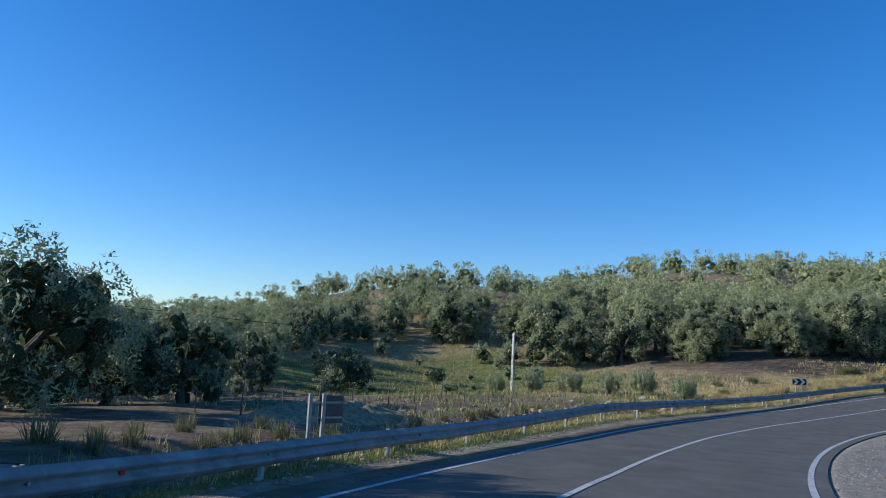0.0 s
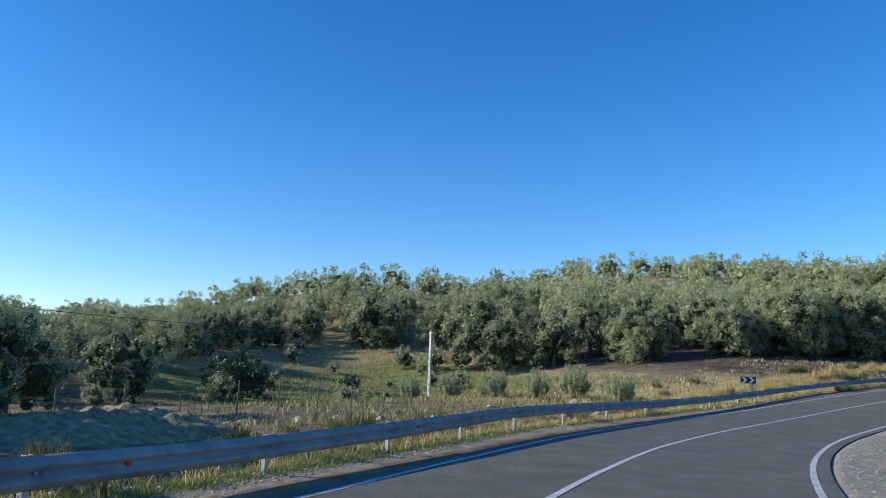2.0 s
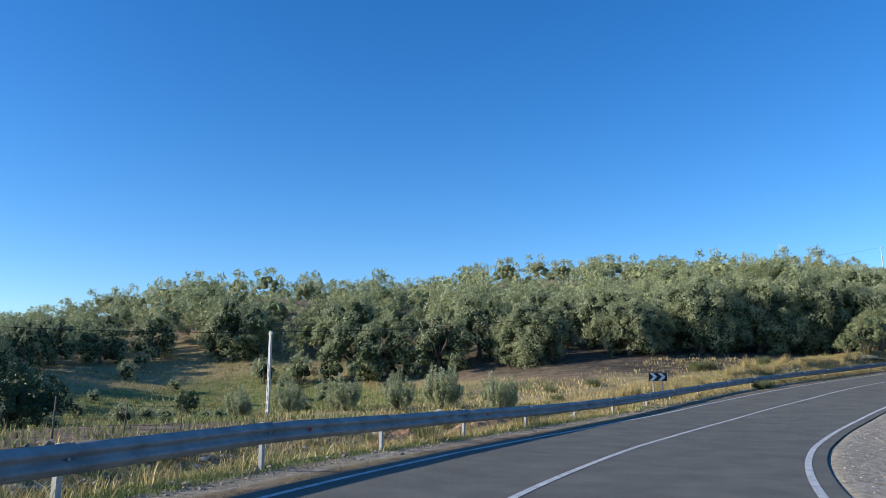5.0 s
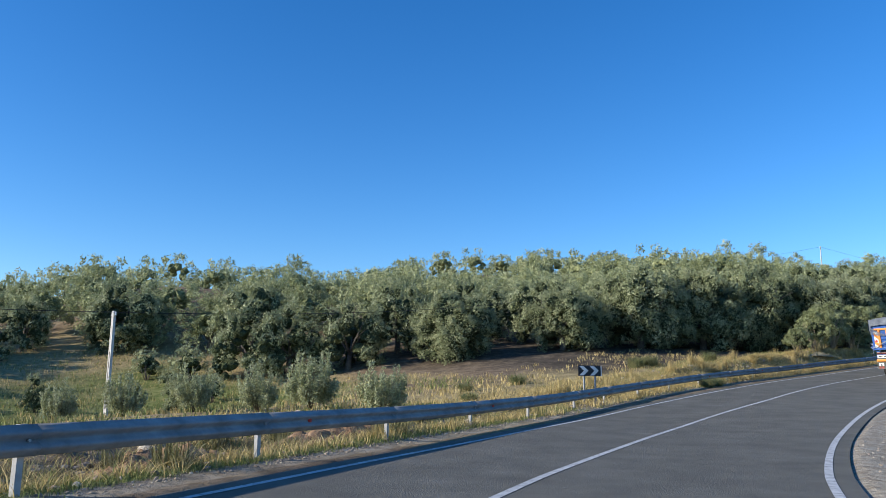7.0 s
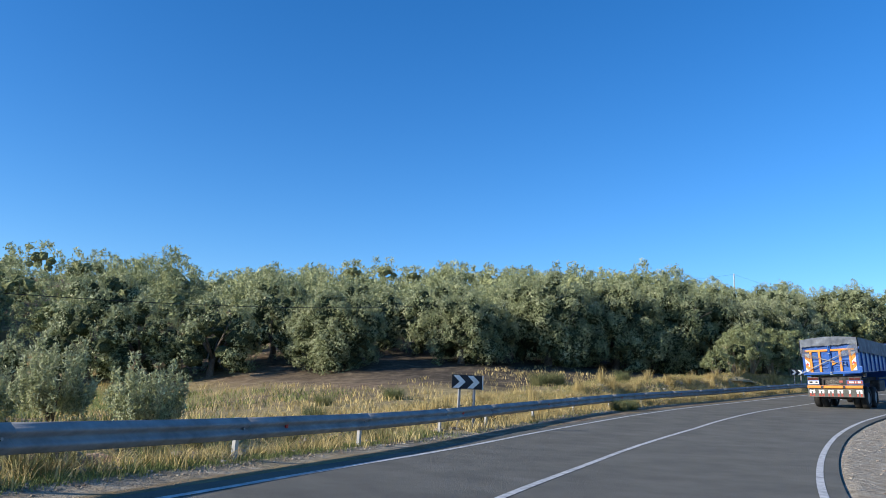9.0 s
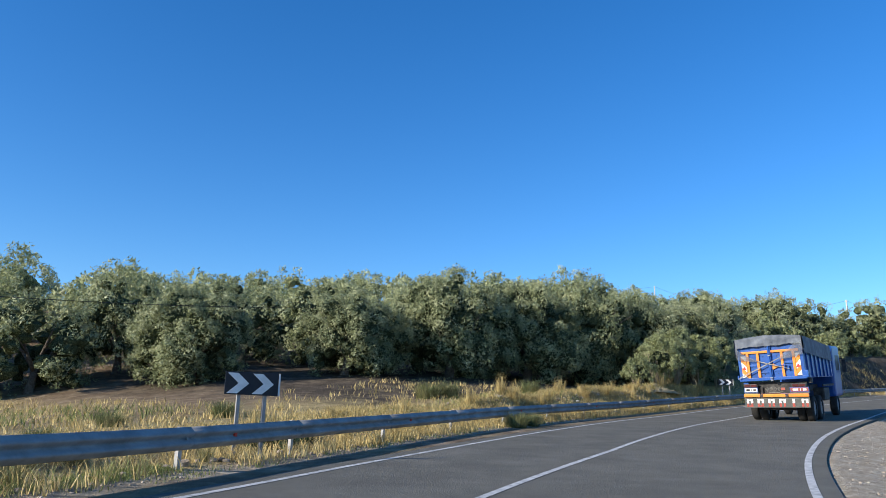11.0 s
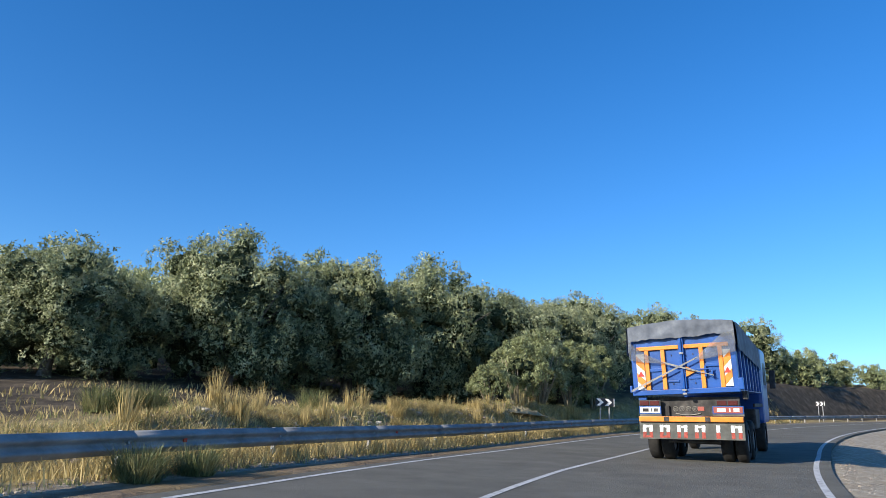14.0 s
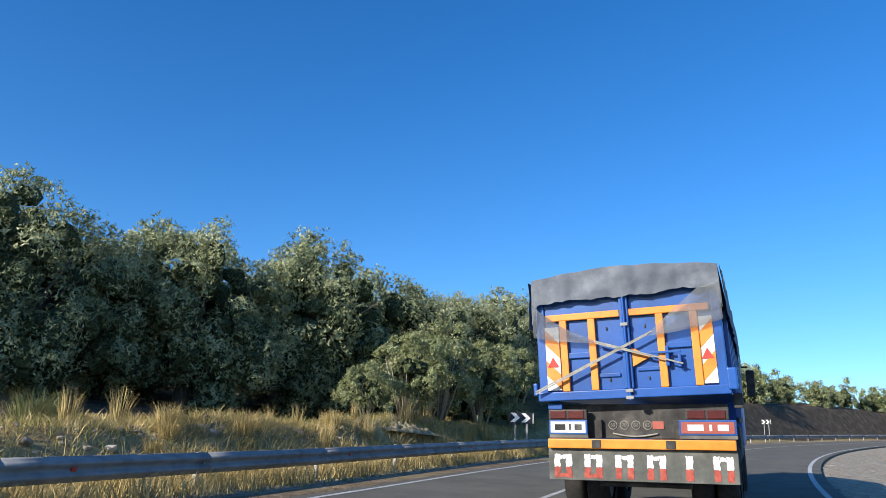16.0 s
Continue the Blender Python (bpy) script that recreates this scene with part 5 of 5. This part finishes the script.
    for pts in (((-0.42, 2.2), (0.72, 1.83)), ((0.36, 2.28), (-1.28, 1.55)), ((0.3, 2.24), (-1.28, 1.52)), ((-0.4, 2.17), (0.35, 1.94))):
        (x0, z0), (x1, z1) = pts
        d = Vector((x1 - x0, 0, z1 - z0))
        nrm = Vector((-d.z, 0, d.x)).normalized() * 0.01
        part("strap", prism([(x0 + nrm.x, z0 + nrm.z), (x1 + nrm.x, z1 + nrm.z), (x1 - nrm.x, z1 - nrm.z), (x0 - nrm.x, z0 - nrm.z)], -0.125, -0.119), M_STRAP, t, "worn pale lashing strap")
    # chassis and tail equipment
    for sx in (-1, 1):
        a, b = sorted((sx * 0.36, sx * 0.44))
        part("chassis_rail", box((a, 0.3, 0.95), (b, 8.0, 1.22), 0.01), M_BLACK, t)
    part("rear_panel", box((-1.15, 0.28, 0.95), (1.15, 0.32, 1.41), 0.01), M_BLACK, t, "grimy black rear panel")
    part("bumper_beam", box((-1.22, 0.02, 0.82), (1.22, 0.16, 0.945), 0.012), M_ORANGE, t, "orange underrun beam")
    for x in (-0.55, 0.42):
        part("beam_joint", box((x - .06, 0.008, 0.83), (x + .06, 0.0195, 0.935), 0.004), M_BLACK, t)
    plate = part("mud_panel", box((-1.23, 0.1, 0.4), (1.23, 0.125, 0.815), 0.008), M_FLAP, t, "black rubber mud panel with painted blocks")
    rough = random.Random(31)

    def worn(x0, x1, z0, z1):
        """A brushed patch of paint with an uneven outline."""
        pts = []
        for i in range(7):
            pts.append((x0 + (x1 - x0) * i / 6, z0 + rough.uniform(-.008, .008)))
        for i in range(1, 5):
            pts.append((x1 + rough.uniform(-.008, .008), z0 + (z1 - z0) * i / 5))
        for i in range(7):
            pts.append((x1 + (x0 - x1) * i / 6, z1 + rough.uniform(-.01, .01)))
        for i in range(1, 5):
            pts.append((x0 + rough.uniform(-.008, .008), z1 + (z0 - z1) * i / 5))
        return prism(pts, 0.094, 0.0995)

    for k in range(6):
        x = -1.03 + k * 0.415
        for dx, w in (((-0.08, 0.04), (0.08, 0.04)) if k != 4 else ((0.0, 0.045),)):
            part("mark", worn(x + dx - w, x + dx + w, 0.575, 0.74), M_WHITE, plate, "worn white painted bar")
            part("mark", worn(x + dx - w, x + dx + w, 0.43, 0.572), M_PAINT_RED, plate, "faded red painted bar")
        if k < 2:
            part("mark", worn(x - 0.038, x + 0.038, 0.44, 0.49), M_PAINT_RED, plate, "faded red painted bar")
        if k != 4:
            part("mark", worn(x - 0.038, x + 0.038, 0.68, 0.73), M_WHITE, plate, "worn white painted bar")
    for sx, col in ((-1, M_WHITE), (1, M_PLATE)):
        x = -0.95 if sx < 0 else 0.885
        w = 0.245 if sx < 0 else 0.33
        h = 0.075
        np_ = part("number_plate", box((x - w, 0.1, 1.1 - h), (x + w, 0.118, 1.1 + h), 0.004), col, t, "white number plate" if sx < 0 else "red number plate")
        for dx, ww in ((-0.45, 0.3), (0.12, 0.05), (0.58, 0.2)):
            part("bar", box((x + dx * w - ww * w, 0.094, 1.1 - 0.04), (x + dx * w + ww * w, 0.0995, 1.1 + 0.04), 0.001), M_BLACK if sx < 0 else M_WHITE, np_)
        lamp = part("tail_lamp", box((x - 0.3 * 0.9, 0.1, 1.2), (x + 0.3 * 0.9, 0.2, 1.34), 0.015), M_BLACK, t)
        part("plate_frame", box((x - w - 0.025, 0.108, 1.1 - h - 0.022), (x + w + 0.025, 0.125, 1.1 + h + 0.022), 0.006), M_BLUE, np_, "blue plate frame")
        part("plate_holder", box((x - w - 0.02, 0.112, 0.955), (x + w + 0.03, 0.14, 1.1 - h - 0.024), 0.006), M_FLAP, t)
        for k in range(2):
            part("lens", box((x - 0.24 + k * 0.25, 0.085, 1.215), (x - 0.24 + k * 0.25 + 0.22, 0.0995, 1.325), 0.008), M_LAMP_RED, lamp, "dull dusty red lens")
    part("light_bracket", box((-1.22, 0.09, 1.34), (-1.02, 0.2, 1.415), 0.01), M_BLUE, t)
    for k, num in enumerate(("60", "70", "80", "85")):
        x = -0.36 + k * 0.155
        d = part("speed_disc", cyl((x, 0.268, 1.13), (x, 0.279, 1.13), 0.062, 20), M_DULL, t, "round faded speed disc")
        part("disc_face", cyl((x, 0.264, 1.13), (x, 0.2675, 1.13), 0.05, 20), M_BLACK, d)
        me = text_mesh(num, 0.065)
        me.materials.append(M_DULL)
        tx = part_mesh("figure", me, d)
        tx.matrix_basis = Matrix.Translation((x, 0.262, 1.13))
    part("small_plate", box((0.17, 0.268, 1.08), (0.32, 0.279, 1.18), 0.004), M_PLATE, t, "small red plate")
    for x in (-0.55, 0.5):
        part("hanger", box((x - .05, 0.2, 0.95), (x + .05, 0.2795, 1.2), 0.008), M_BLACK, t)
    pts = [(-0.36 + 0.6 * i / 10, 0.255, 1.02 - 0.04 * math.sin(math.pi * i / 10)) for i in range(11)]
    v, f = tube(pts, [0.012] * 11, 6)
    part_mesh("air_hose", mesh_of("air_hose", v, f, M_STRAP, True), t)
    # wheels
    def wheel(x, y, w):
        prof = [(-w / 2, 0.29), (-w / 2 - .005, 0.42), (-w / 2 + .03, 0.495), (-w / 4, 0.51), (0, 0.514), (w / 4, 0.51), (w / 2 - .03, 0.495), (w / 2 + .005, 0.42), (w / 2, 0.29)]
        n, k = 40, len(prof)
        vv, ff = [], []
        for i in range(n):
            a = 2 * math.pi * i / n
            for px_, r in prof:
                rr = r - (0.012 if (i % 2 and abs(px_) < w / 2 - 0.02) else 0)
                vv.append((px_, math.cos(a) * rr, math.sin(a) * rr))
        for i in range(n):
            for j in range(k - 1):
                ff.append((i * k + j, i * k + j + 1, ((i + 1) % n) * k + j + 1, ((i + 1) % n) * k + j))
        wh = part_mesh("wheel", mesh_of("tyre", vv, ff, M_RUBBER, True), t, "dusty black tyre")
        wh.matrix_basis = Matrix.Translation((x, y, 0.426 - 0.0215 * x - 0.0095 * y))
        part("rim", cyl((-w / 2 + .03, 0, 0), (w / 2 - .03, 0, 0), 0.295, 28), M_GALV, wh)

    for y in (1.25, 2.65, 7.0):
        for x in ((-1.05, -0.72, 0.72, 1.05) if y < 5 else (-1.02, 1.02)):
            wheel(x, y, 0.29)
    for y in (1.25, 2.65):
        part("axle", cyl((-0.7, y, 0.43 - 0.0095 * y), (0.7, y, 0.4 - 0.0095 * y), 0.09, 12), M_BLACK, t)
    part("step_bar", box((-0.62, 0.5, 0.3), (0.62, 0.56, 0.36), 0.01), M_BLACK, t)
    # cab
    cab = part("cab", box((-1.2, L + 0.35, 0.7), (1.2, L + 2.3, 3.05), 0.12), M_BLUE, t, "blue driver's cab")
    for sx in (-1, 1):
        a, b = sorted((sx * 1.2, sx * 1.206))
        part("side_window", box((a + sx * .002, L + 1.0, 1.9), (b + sx * .002, L + 1.9, 2.6), 0.002), M_SIGN_BLACK, cab)
        part("mirror", box((min(sx * 1.3, sx * 1.48), L + 2.1, 1.8), (max(sx * 1.3, sx * 1.48), L + 2.2, 2.4), 0.03), M_BLACK, cab)
        part("mirror_arm", box((min(sx * 1.15, sx * 1.35), L + 2.13, 2.45), (max(sx * 1.15, sx * 1.35), L + 2.17, 2.49), 0.006), M_BLACK, cab)
    part("fuel_tank", box((0.75, 3.6, 0.55), (1.2, 4.8, 1.1), 0.06), M_BLACK, t)
    part("side_guard", box((1.15, 3.5, 1.15), (1.2, 6.1, 1.25), 0.01), M_BLACK, t)
    part("marker_box", box((1.22, 0.25, 1.35), (1.34, 0.5, 1.55), 0.03), M_BLACK, t, "black side lamp box")
    # the tipper body leans on its springs over the chassis
    tipping = ("body", "side_wall", "side_rib", "front_wall", "corner_post", "bottom_beam", "hinge_socket", "centre_post", "lock_rod", "rod_bracket", "door",
               "badge_plate", "latch", "tarpaulin", "strap")
    for ob in t.children:
        if ob.name.startswith(tipping):
            ob.matrix_basis = Matrix.Rotation(radians(-1.9), 4, "Y") @ Matrix.Translation((0, 0, 0.136)) @ ob.matrix_basis
        elif not ob.name.startswith(("wheel", "axle", "cab")):
            ob.matrix_basis = Matrix.Translation((0, 0, 0.068)) @ ob.matrix_basis
    return t


build_truck()
